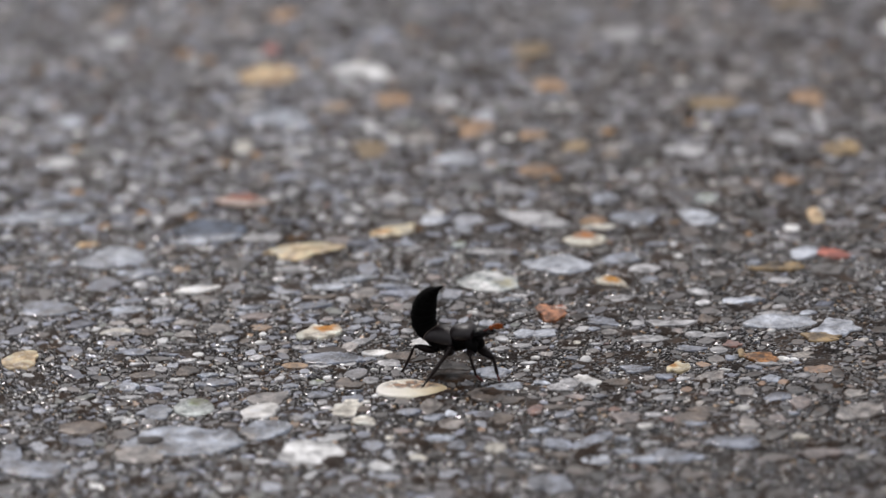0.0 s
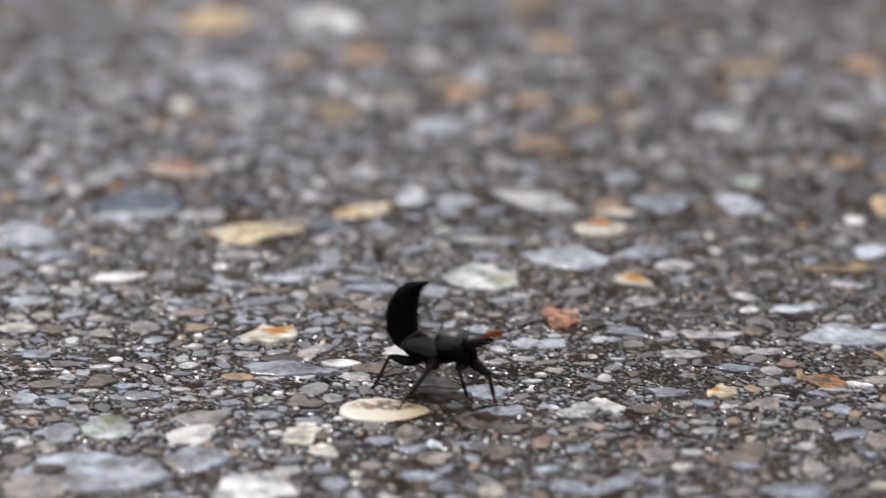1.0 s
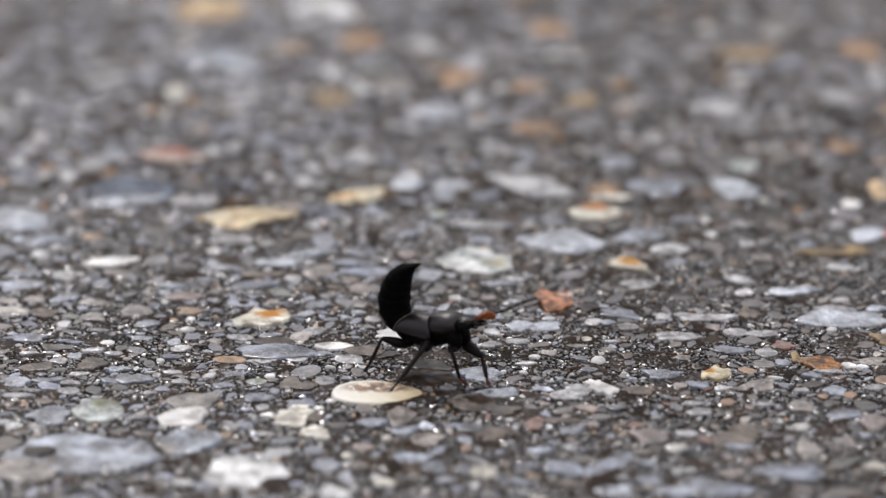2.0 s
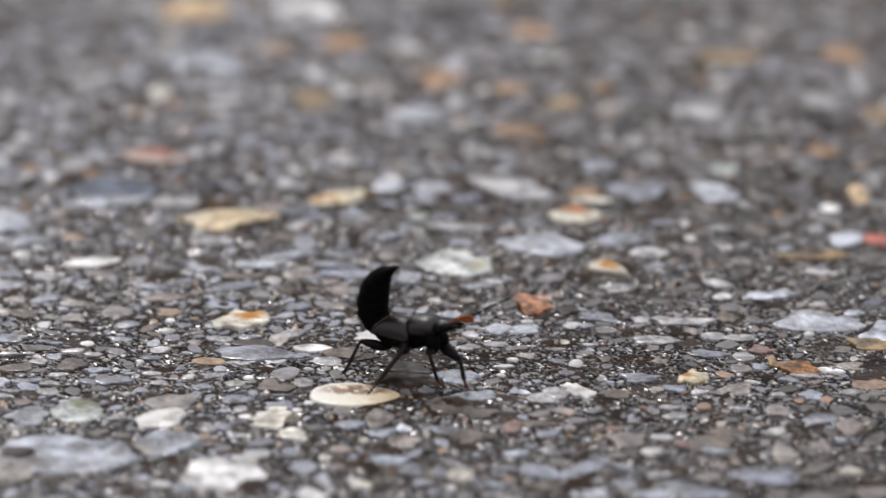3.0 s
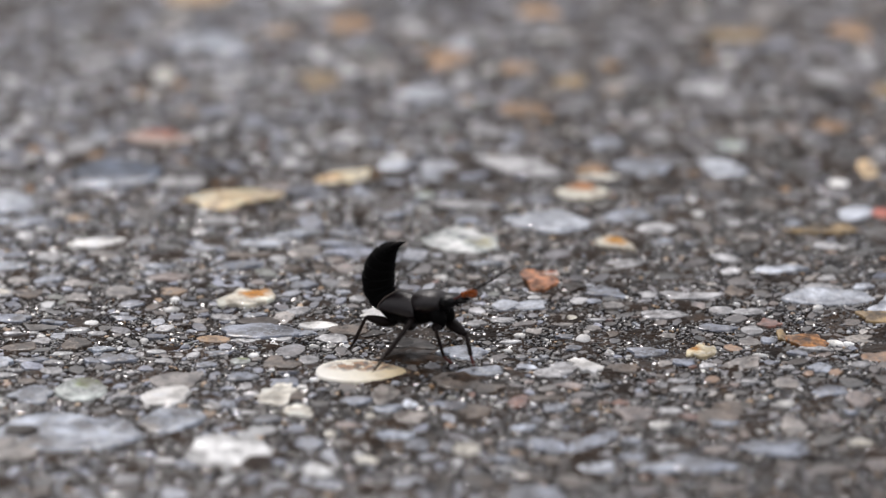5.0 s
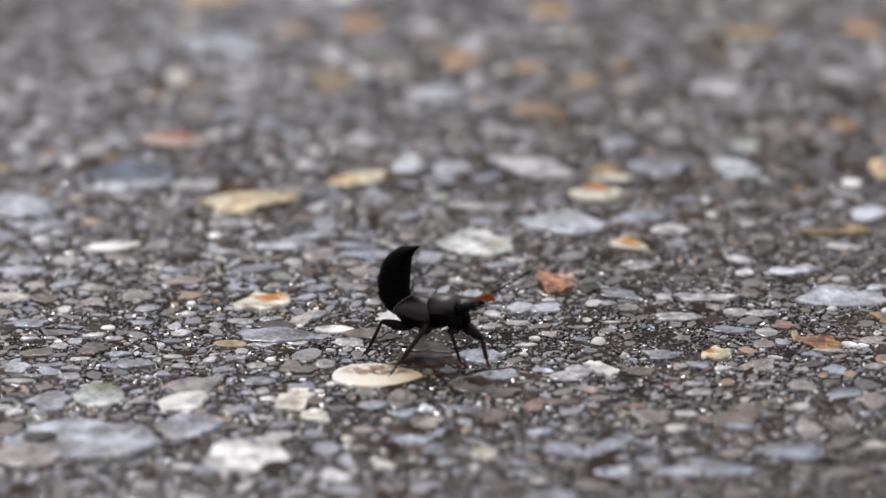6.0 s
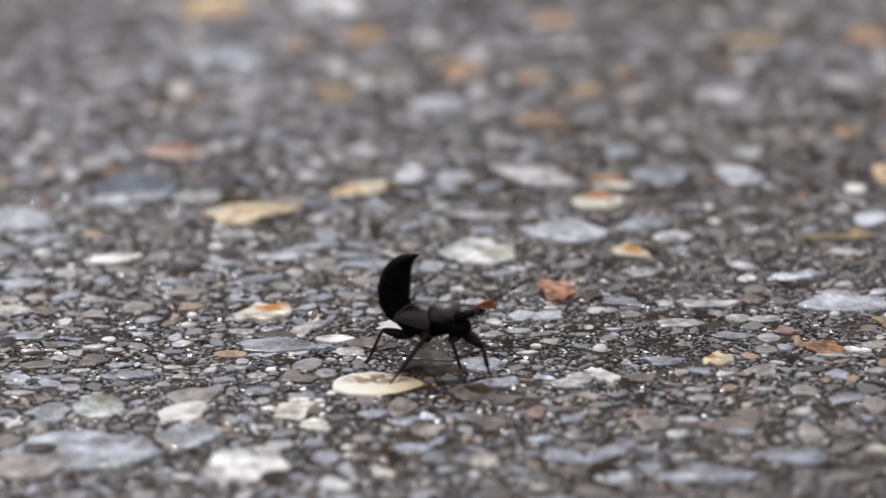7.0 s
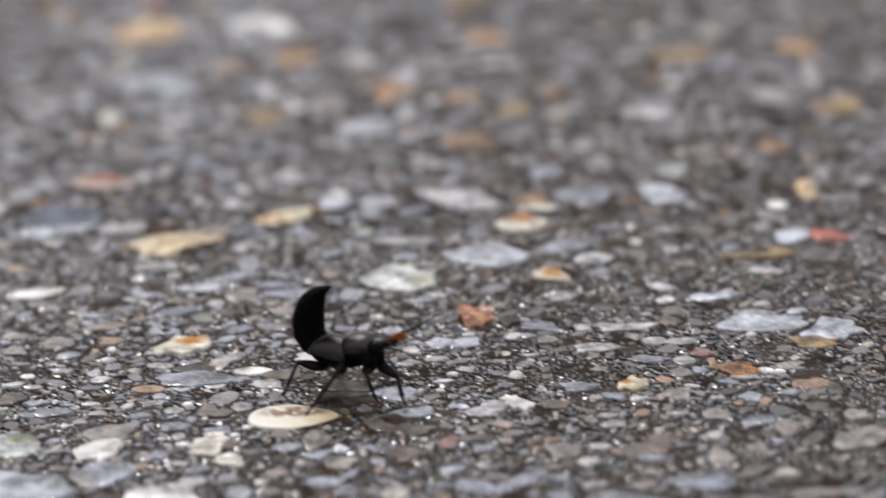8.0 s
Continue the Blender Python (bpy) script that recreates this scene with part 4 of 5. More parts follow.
set_stone(0.0356, -0.0890, 3.3, 2.1, 0.36, "darkred", -7)
set_stone(0.0212, -0.0980, 3.6, 10.6, 0.34, "slate", -50)
set_stone(0.0151, -0.0996, 6.3, 5.4, 0.30, "slate", -7)
set_stone(0.0028, -0.0635, 8.1, 5.4, 0.40, "slateblue", -3)
set_stone(0.0055, -0.0707, 7.1, 4.6, 0.29, "slateblue", -5)
set_stone(0.0595, -0.0600, 2.6, 2.1, 0.27, "white", -1)
set_stone(0.0469, -0.1008, 10.0, 5.8, 0.44, "slate", 2)
set_stone(0.0401, -0.0892, 6.9, 7.1, 0.35, "brown", -4)
set_stone(-0.0086, -0.0804, 4.4, 7.2, 0.40, "taupe", -8)
set_stone(0.0110, -0.0829, 3.3, 4.8, 0.32, "darkred", -4)
set_stone(-0.0048, -0.0889, 5.1, 5.5, 0.33, "taupe", -6)
set_stone(0.0709, -0.0448, 8.8, 10.2, 0.51, "paleblue", -45, "glassy pale slab leaning on a tan stone")
set_stone(0.0678, -0.0496, 8.2, 5.0, 0.44, "ochre", -7)
set_stone(0.0749, -0.0024, 5.8, 8.4, 0.36, "red", 50, "bright red angular stone")
set_stone(0.0694, 0.0001, 5.7, 4.2, 0.28, "paleblue", 1)
set_stone(0.0638, -0.0075, 7.9, 2.4, 0.31, "ochre", 1)
set_stone(0.0610, -0.0826, 4.1, 4.9, 0.41, "pink", 5)
set_stone(0.0575, -0.0793, 4.3, 3.5, 0.33, "slate", 5)
set_stone(0.0730, -0.0859, 6.9, 6.2, 0.36, "taupe", -2)
set_stone(0.0742, 0.0240, 2.7, 6.9, 0.28, "cream", 2)
set_stone(0.0832, 0.0675, 9.6, 10.0, 0.47, "ochre", 7)
set_stone(0.0624, -0.1074, 9.0, 4.6, 0.53, "pink", 2)
set_stone(0.0800, 0.0874, 3.2, 9.7, 0.32, "pale", 6)
set_stone(0.0680, 0.0145, 2.7, 3.3, 0.26, "white", -6)
set_stone(-0.0898, -0.0506, 7.4, 10.7, 0.35, "flake", 2, "cream and yellow stone")
set_stone(-0.0713, -0.0364, 7.1, 4.9, 0.28, "pale", 2)
set_stone(-0.0740, -0.0863, 9.0, 6.7, 0.40, "brown", -2)
set_stone(-0.0867, -0.0229, 12.1, 8.6, 0.45, "slate", -4)
set_stone(-0.0772, 0.0058, 15.7, 11.4, 0.43, "slateblue", 8)
set_stone(-0.0829, 0.0152, 4.9, 2.7, 0.32, "tan", 7)
set_stone(-0.0933, 0.0323, 23.0, 9.0, 0.53, "slateblue", 2)
set_stone(-0.0939, 0.0437, 15.7, 5.7, 0.42, "slate", 8)
set_stone(0.0372, 0.1612, 10.2, 12.7, 0.34, "pale", -1)
set_stone(-0.0490, 0.1860, 8.8, 10.4, 0.31, "orange", 8)
set_stone(-0.0586, 0.1750, 6.4, 9.1, 0.34, "taupe", -3)
set_stone(-0.0507, 0.1564, 4.0, 7.7, 0.34, "red", -6)
set_stone(0.0143, 0.1505, 10.1, 12.4, 0.36, "ochre", -1)
set_stone(0.0833, 0.1855, 12.2, 7.3, 0.31, "ochre", 5)
set_stone(0.0713, -0.0884, 8.8, 7.3, 0.39, "taupe", -8)
set_stone(-0.0809, -0.1055, 12.9, 8.3, 0.47, "slate", -4)
set_stone(0.0361, -0.1062, 8.6, 6.8, 0.41, "slate", 5)
set_stone(0.0132, -0.1174, 9.1, 8.3, 0.30, "slate", -4)
set_stone(0.1055, 0.1610, 6.1, 11.1, 0.28, "white", 8)
set_stone(-0.0855, 0.1562, 3.7, 6.9, 0.31, "pink", 2)
set_stone(-0.0725, 0.1540, 5.7, 6.7, 0.34, "orange", 2)
set_stone(-0.0954, 0.1010, 5.4, 9.4, 0.36, "paleblue", 4)
set_stone(-0.0860, -0.0971, 4.2, 10.1, 0.28, "slate", 4)
set_stone(-0.0693, -0.0105, 3.2, 4.1, 0.31, "pale", 1)
set_stone(-0.0714, -0.0250, 8.3, 4.9, 0.31, "slateblue", -3)
set_stone(-0.0645, -0.0204, 4.3, 4.4, 0.34, "pale", -1)
set_stone(-0.0682, -0.0310, 3.7, 3.3, 0.32, "taupe", 4)
set_stone(-0.0634, -0.0307, 5.5, 3.2, 0.35, "slate", 26)
set_stone(-0.0583, -0.0326, 5.5, 3.4, 0.27, "taupe", -4)
set_stone(-0.0659, -0.0376, 5.1, 4.6, 0.33, "brown", 7)
set_stone(-0.0581, -0.0395, 4.5, 4.4, 0.40, "taupe", 1)
set_stone(-0.0511, -0.0366, 5.4, 5.8, 0.26, "taupe", 4)
set_stone(-0.0491, -0.0422, 4.1, 3.1, 0.33, "slate", 1)
set_stone(-0.0426, -0.0449, 2.7, 1.5, 0.37, "white", 2)
set_stone(-0.0425, -0.0402, 1.6, 1.6, 0.34, "white", 7)
set_stone(-0.0461, -0.0252, 5.5, 2.8, 0.32, "slateblue", -2)
set_stone(-0.0606, -0.0501, 4.4, 1.9, 0.40, "slate", -11)
set_stone(-0.0497, -0.0484, 4.6, 1.7, 0.29, "slate", -3)
set_stone(-0.0567, -0.0535, 3.9, 1.9, 0.39, "pale", -7)
set_stone(-0.0533, -0.0551, 3.0, 1.4, 0.39, "pale", 3)
set_stone(-0.0432, -0.0530, 3.2, 2.5, 0.33, "pale", -3)
set_stone(-0.0441, -0.0563, 3.9, 2.3, 0.38, "slate", 7)
set_stone(-0.0512, -0.0571, 1.2, 1.2, 0.28, "white", -0)
set_stone(-0.0459, -0.0578, 1.4, 1.9, 0.35, "white", -0)
set_stone(-0.0616, -0.0579, 3.1, 2.5, 0.31, "pale", -6)
set_stone(-0.0561, -0.0591, 4.9, 5.6, 0.35, "brown", 5)
set_stone(-0.0648, -0.0601, 5.6, 4.0, 0.27, "brown", -4)
set_stone(-0.0521, -0.0616, 4.3, 2.3, 0.39, "slateblue", 5)
set_stone(-0.0663, -0.0548, 3.2, 1.4, 0.37, "pale", -8)
set_stone(-0.0703, -0.0545, 2.1, 1.9, 0.38, "taupe", 8)
set_stone(-0.0381, -0.0500, 2.7, 1.8, 0.42, "taupe", 3)
set_stone(-0.0724, -0.0321, 3.7, 2.9, 0.27, "taupe", 5)
set_stone(-0.0720, -0.0433, 3.6, 2.7, 0.30, "pink", 2)
set_stone(-0.0329, -0.0307, 2.7, 2.5, 0.41, "slate", 3)
set_stone(-0.0298, -0.0326, 2.4, 2.3, 0.28, "pink", -3)
set_stone(-0.0294, -0.0476, 3.9, 2.3, 0.41, "slateblue", -6)
set_stone(-0.0288, -0.0502, 7.1, 3.9, 0.36, "dark", -1)
set_stone(-0.0249, -0.0486, 3.5, 5.0, 0.29, "taupe", 2)
set_stone(-0.0228, -0.0455, 3.9, 3.7, 0.27, "pale", -6)
set_stone(-0.0203, -0.0405, 2.5, 2.1, 0.32, "slate", -7)
set_stone(-0.0159, -0.0374, 2.7, 1.8, 0.27, "paleblue", 1)
set_stone(-0.0136, -0.0406, 2.7, 2.0, 0.38, "pale", 6)
set_stone(-0.0298, -0.0574, 4.4, 3.0, 0.28, "pale", -1)
set_stone(-0.0250, -0.0569, 3.5, 2.5, 0.31, "pale", 2)
set_stone(-0.0212, -0.0552, 3.5, 2.4, 0.34, "slate", 7)
set_stone(-0.0197, -0.0606, 1.7, 1.1, 0.32, "white", -7)
set_stone(-0.0162, -0.0266, 4.6, 4.2, 0.37, "pink", -6)
set_stone(-0.0134, -0.0267, 2.8, 4.2, 0.36, "taupe", 0)
set_stone(-0.0321, -0.0204, 7.4, 2.6, 0.41, "brown", 1)
set_stone(-0.0296, -0.0143, 8.4, 3.3, 0.36, "paleblue", -4)
set_stone(-0.0269, -0.0223, 3.3, 3.3, 0.35, "pale", -26)
set_stone(-0.0174, -0.0146, 8.4, 4.0, 0.30, "slate", 4)
set_stone(-0.0342, -0.0483, 4.4, 2.0, 0.34, "pale", -6)
set_stone(-0.0245, -0.0262, 2.8, 3.4, 0.30, "brown", -2)
set_stone(-0.0156, -0.0338, 2.7, 3.6, 0.38, "taupe", -5)
set_stone(0.0067, -0.0249, 6.4, 2.1, 0.37, "paleblue", 2)
set_stone(0.0090, -0.0222, 3.7, 1.9, 0.27, "pale", 3)
set_stone(0.0048, -0.0311, 2.7, 2.3, 0.27, "taupe", -6)
set_stone(0.0089, -0.0326, 2.4, 1.1, 0.36, "pale", -4)
set_stone(0.0173, -0.0295, 2.4, 3.0, 0.36, "red_cream", 20, broken=True)
set_stone(0.0206, -0.0355, 4.1, 4.7, 0.31, "dark", 5)
set_stone(0.0212, -0.0417, 3.0, 2.8, 0.26, "pale", 4)
set_stone(0.0235, -0.0418, 2.7, 2.3, 0.27, "slate", -6)
set_stone(0.0265, -0.0438, 3.6, 3.8, 0.41, "taupe", 3)
set_stone(0.0199, -0.0490, 1.8, 2.1, 0.30, "cream", -6)
set_stone(0.0051, -0.0462, 2.7, 2.3, 0.42, "pale", 3)
set_stone(0.0036, -0.0481, 1.8, 0.5, 0.39, "white", -6)
set_stone(0.0051, -0.0514, 3.2, 2.9, 0.36, "pale", -14)
set_stone(0.0091, -0.0501, 3.9, 2.5, 0.32, "pale", -4)
set_stone(0.0185, -0.0570, 3.0, 2.0, 0.31, "slate", 2)
set_stone(0.0125, -0.0516, 4.4, 2.1, 0.32, "pink", 31)
set_stone(0.0182, -0.0521, 3.5, 2.0, 0.32, "taupe", -6)
set_stone(0.0102, -0.0594, 3.5, 1.0, 0.39, "pale", 2)
set_stone(0.0259, -0.0564, 2.1, 2.3, 0.39, "brown", -1)
set_stone(0.0230, -0.0540, 2.6, 2.8, 0.40, "taupe", 0)
set_stone(0.0236, -0.0502, 3.0, 1.0, 0.35, "pale", 1)
set_stone(0.0201, -0.0620, 3.4, 1.8, 0.38, "slate", -2)
set_stone(0.0252, -0.0632, 1.2, 0.9, 0.28, "white", -7)
set_stone(0.0097, -0.0627, 1.4, 1.1, 0.29, "white", -7)
set_stone(0.0138, -0.0551, 2.6, 2.3, 0.40, "taupe", -0)
set_stone(0.0454, -0.0225, 5.5, 2.7, 0.38, "pale", -35)
set_stone(0.0541, -0.0280, 9.1, 3.6, 0.38, "paleblue", -0)
set_stone(0.0459, -0.0290, 3.1, 2.5, 0.40, "pale", 2)
set_stone(0.0610, -0.0320, 3.1, 2.7, 0.33, "pale", -1)
set_stone(0.0398, -0.0441, 2.3, 2.7, 0.28, "pink", -6)
set_stone(0.0432, -0.0462, 3.9, 3.2, 0.29, "pale", -2)
set_stone(0.0472, -0.0469, 5.3, 2.6, 0.32, "pale", 6)
set_stone(0.0459, -0.0433, 1.2, 1.2, 0.28, "white", -4)
set_stone(0.0321, -0.0392, 3.2, 2.7, 0.30, "pale", -5)
set_stone(0.0361, -0.0391, 4.5, 2.2, 0.31, "pale", -4)
set_stone(0.0461, -0.0378, 3.6, 4.6, 0.34, "brown", -7)
set_stone(0.0584, -0.0452, 1.8, 1.4, 0.41, "white", -2)
set_stone(0.0342, -0.0572, 3.0, 1.8, 0.41, "taupe", 3)
set_stone(0.0616, -0.0607, 1.9, 1.4, 0.37, "white", -0)
set_stone(0.0535, -0.0644, 3.4, 1.7, 0.41, "slate", -6)
set_stone(0.0562, -0.0626, 5.2, 2.3, 0.37, "pale", -3)
set_stone(0.0665, -0.0360, 3.6, 2.6, 0.37, "paleblue", 4)
set_stone(0.0597, -0.0362, 7.2, 3.8, 0.29, "pale", -5)
set_stone(0.0478, -0.0651, 2.4, 1.2, 0.26, "white", -4)
set_stone(0.0466, -0.0593, 3.5, 3.5, 0.27, "taupe", -2)
set_stone(-0.0675, -0.0666, 5.2, 4.0, 0.42, "slateblue", -2)
set_stone(-0.0621, -0.0657, 5.2, 2.0, 0.31, "slate", -1)
set_stone(-0.0589, -0.0667, 3.4, 2.4, 0.31, "pale", 4)
set_stone(-0.0644, -0.0700, 2.9, 1.8, 0.37, "pale", -5)
set_stone(-0.0588, -0.0701, 3.3, 2.9, 0.30, "pale", 3)
set_stone(-0.0661, -0.0720, 5.1, 1.7, 0.41, "pale", 2)
set_stone(-0.0620, -0.0742, 2.9, 2.7, 0.33, "brown", 8)
set_stone(-0.0600, -0.0770, 2.5, 2.9, 0.26, "slate", -7)
set_stone(-0.0466, -0.0713, 2.6, 1.3, 0.38, "pale", -1)
set_stone(-0.0422, -0.0663, 3.1, 2.5, 0.27, "pale", 1)
set_stone(-0.0436, -0.0629, 3.1, 1.3, 0.42, "pale", 0)
set_stone(-0.0530, -0.0660, 3.1, 2.0, 0.32, "slate", -6)
set_stone(-0.0618, -0.0840, 2.8, 2.4, 0.27, "pale", 6)
set_stone(-0.0475, -0.0803, 3.7, 1.8, 0.34, "pale", 7)
set_stone(-0.0392, -0.1040, 3.2, 2.2, 0.27, "pale", -4)
set_stone(-0.0343, -0.0634, 4.3, 2.1, 0.27, "slate", -2)
set_stone(-0.0307, -0.0665, 3.1, 2.5, 0.27, "green", -4)
set_stone(-0.0288, -0.0641, 1.7, 1.5, 0.33, "white", -3)
set_stone(-0.0357, -0.0679, 3.4, 3.0, 0.27, "slate", -7)
set_stone(-0.0233, -0.0685, 4.3, 3.0, 0.42, "brown", -5)
set_stone(-0.0204, -0.0663, 2.9, 3.2, 0.34, "pale", -37)
set_stone(-0.0299, -0.0726, 5.1, 3.6, 0.32, "slate", 1)
set_stone(-0.0243, -0.0749, 5.9, 4.2, 0.27, "slate", -3)
set_stone(-0.0293, -0.0765, 2.0, 2.4, 0.28, "pale", 1)
set_stone(-0.0232, -0.0714, 3.4, 1.0, 0.41, "slate", 2)
set_stone(-0.0283, -0.0798, 2.5, 1.2, 0.40, "pale", -5)
set_stone(-0.0315, -0.0833, 2.8, 3.2, 0.26, "slate", 1)
set_stone(-0.0335, -0.0840, 2.5, 3.5, 0.34, "pale", 1)
set_stone(-0.0254, -0.0889, 4.1, 3.4, 0.32, "slate", 2)
set_stone(-0.0127, -0.0824, 5.0, 3.0, 0.38, "slate", 7)
set_stone(-0.0081, -0.0854, 4.2, 3.1, 0.31, "slateblue", -1)
set_stone(-0.0048, -0.0838, 2.5, 2.9, 0.39, "paleblue", -4)
set_stone(-0.0106, -0.0883, 1.7, 2.3, 0.28, "cream", -3)
set_stone(-0.0138, -0.0913, 3.3, 2.7, 0.27, "pink", 4)
set_stone(-0.0068, -0.0958, 5.7, 4.0, 0.39, "slateblue", -3)
set_stone(-0.0162, -0.0947, 1.8, 1.8, 0.28, "cream", -7)
set_stone(-0.0193, -0.0987, 4.9, 5.4, 0.30, "slate", -7)
set_stone(-0.0107, -0.1042, 3.2, 2.8, 0.33, "cream", 21)
set_stone(-0.0144, -0.0985, 2.9, 2.8, 0.35, "taupe", -4)
set_stone(-0.0193, -0.0740, 1.5, 1.1, 0.27, "white", 3)
set_stone(-0.0209, -0.0768, 1.7, 1.5, 0.27, "white", -5)
set_stone(-0.0084, -0.0775, 0.8, 1.0, 0.31, "white", -2)
set_stone(-0.0220, -0.0802, 4.2, 2.8, 0.28, "brown", -1)
set_stone(-0.0039, -0.0988, 4.1, 4.1, 0.31, "slate", 4)
set_stone(0.0014, -0.0845, 4.2, 3.8, 0.35, "slate", 6)
set_stone(0.0128, -0.0757, 1.7, 1.3, 0.36, "pink", 4)
set_stone(0.0187, -0.0769, 4.7, 2.2, 0.35, "pink", -1)
set_stone(0.0233, -0.0771, 3.0, 2.1, 0.39, "slate", 2)
set_stone(0.0153, -0.0782, 3.4, 2.5, 0.41, "taupe", 4)
set_stone(0.0073, -0.0816, 1.2, 0.8, 0.37, "white", -4)
set_stone(0.0163, -0.0855, 4.1, 2.9, 0.39, "slate", 21)
set_stone(0.0197, -0.0830, 1.7, 2.2, 0.32, "pink", -6)
set_stone(0.0161, -0.0916, 2.9, 2.7, 0.27, "pale", -5)
set_stone(0.0116, -0.0928, 4.1, 2.2, 0.30, "slateblue", 3)
set_stone(0.0099, -0.0982, 4.0, 2.1, 0.31, "slate", -7)
set_stone(0.0034, -0.1007, 4.0, 4.3, 0.38, "cream", 1)
set_stone(0.0006, -0.0993, 2.4, 3.4, 0.26, "slate", -7)
set_stone(0.0021, -0.1053, 1.6, 2.1, 0.28, "pale", -2)
set_stone(0.0082, -0.1043, 4.8, 2.3, 0.40, "slate", 7)
set_stone(0.0216, -0.1072, 5.6, 4.3, 0.36, "paleblue", -4)
set_stone(0.0126, -0.0696, 3.4, 1.9, 0.33, "paleblue", -2)
set_stone(0.0095, -0.0726, 1.2, 1.0, 0.31, "white", -8)
set_stone(0.0263, -0.0937, 2.9, 2.1, 0.35, "taupe", 5)
set_stone(0.0269, -0.0978, 3.2, 2.0, 0.38, "paleblue", -6)
set_stone(0.0266, -0.1038, 4.0, 2.4, 0.34, "slate", -5)
set_stone(0.0145, -0.1049, 4.8, 2.7, 0.37, "brown", -1)
set_stone(0.0118, -0.0657, 2.1, 1.3, 0.41, "pale", 5)
set_stone(0.0331, -0.0687, 2.6, 2.9, 0.28, "taupe", -3)
set_stone(0.0394, -0.0695, 2.5, 2.1, 0.41, "pale", 37)
set_stone(0.0450, -0.0685, 6.8, 4.1, 0.33, "taupe", 26)
set_stone(0.0563, -0.0702, 3.9, 4.1, 0.33, "slateblue", -1)
set_stone(0.0354, -0.0786, 4.2, 2.6, 0.38, "pale", 7)
set_stone(0.0322, -0.0769, 2.0, 2.7, 0.35, "pale", 8)
set_stone(0.0431, -0.0769, 1.7, 2.2, 0.36, "pink", -6)
set_stone(0.0453, -0.0757, 3.4, 1.3, 0.39, "pale", -1)
set_stone(0.0348, -0.0752, 3.4, 1.6, 0.27, "pale", 8)
set_stone(0.0507, -0.0764, 4.2, 3.7, 0.27, "taupe", 1)
set_stone(0.0527, -0.0787, 0.8, 1.4, 0.34, "white", 6)
set_stone(0.0332, -0.0866, 3.6, 2.2, 0.32, "pale", -5)
set_stone(0.0403, -0.0914, 4.9, 2.6, 0.30, "slate", -5)
set_stone(0.0475, -0.0934, 1.3, 2.1, 0.35, "pale", -2)
set_stone(0.0505, -0.0925, 4.1, 7.0, 0.38, "taupe", -4)
set_stone(0.0560, -0.0901, 3.3, 3.9, 0.32, "pink", -4)
set_stone(0.0592, -0.0989, 3.2, 3.1, 0.42, "cream", 21)
set_stone(0.0569, -0.1012, 2.4, 1.9, 0.39, "taupe", 6)
set_stone(0.0388, -0.0958, 1.8, 1.6, 0.36, "pink", -2)
set_stone(0.0320, -0.1003, 4.0, 2.6, 0.28, "pale", 5)
set_stone(0.0388, -0.1012, 4.0, 2.0, 0.34, "pink", -7)
set_stone(0.0400, -0.1071, 4.0, 2.1, 0.29, "slate", -6)
set_stone(0.0304, -0.1075, 6.4, 3.5, 0.37, "slateblue", 6)
set_stone(0.0624, -0.0690, 3.4, 2.0, 0.29, "pale", 5)
set_stone(0.0513, -0.0700, 2.5, 1.9, 0.31, "pale", 3)
set_stone(0.0591, -0.0878, 2.5, 1.2, 0.40, "slate", 2)
set_stone(0.0472, -0.0823, 1.0, 1.2, 0.39, "white", -2)
set_stone(-0.0719, -0.0032, 6.7, 4.3, 0.26, "slateblue", 0)
set_stone(-0.0656, 0.0099, 2.9, 5.4, 0.35, "pink", -5)
set_stone(-0.0487, 0.0082, 1.9, 4.3, 0.32, "pale", -3)
set_stone(-0.0334, 0.0293, 2.0, 4.8, 0.26, "pale", -3)
set_stone(-0.0403, 0.0454, 3.7, 7.4, 0.32, "pale", -0)
set_stone(-0.0621, 0.0424, 4.1, 5.9, 0.37, "slateblue", -2)
set_stone(-0.0687, 0.0289, 3.0, 6.2, 0.42, "pale", 5)
set_stone(-0.0715, 0.0136, 2.0, 4.1, 0.41, "orange", 3)
set_stone(-0.0764, 0.0511, 3.1, 6.8, 0.37, "pale", 1)
set_stone(-0.0408, -0.0093, 2.5, 2.2, 0.39, "pale", -2)
set_stone(-0.0294, 0.0140, 5.9, 4.3, 0.35, "pink", 3)
set_stone(-0.0158, 0.0380, 4.1, 5.9, 0.34, "pale", -3)
set_stone(-0.0067, 0.0362, 3.0, 5.5, 0.27, "pale", -7)
set_stone(-0.0086, -0.0102, 3.4, 4.6, 0.32, "pink", 1)
set_stone(-0.0026, 0.0191, 3.9, 5.5, 0.38, "slateblue", 3)
set_stone(-0.0035, 0.0093, 3.3, 3.8, 0.31, "green", 7)
set_stone(-0.0192, 0.0070, 2.3, 3.7, 0.30, "pale", 3)
set_stone(-0.0248, 0.0042, 2.9, 3.8, 0.27, "pale", 4)
set_stone(-0.0144, 0.0108, 3.9, 4.2, 0.37, "slate", 7)
set_stone(-0.0087, -0.0009, 3.8, 3.4, 0.40, "slate", 3)
set_stone(0.0033, 0.0135, 5.8, 6.5, 0.39, "dark", 4)
set_stone(-0.0166, -0.0099, 5.7, 2.8, 0.36, "slate", -5)
set_stone(-0.0245, -0.0099, 8.5, 3.4, 0.34, "slateblue", 6)
set_stone(0.0041, -0.0038, 4.7, 3.1, 0.30, "slate", 8)
set_stone(0.0156, 0.0398, 3.0, 5.3, 0.35, "pink", -2)
set_stone(-0.0179, 0.0414, 5.1, 6.2, 0.26, "pale", -2)
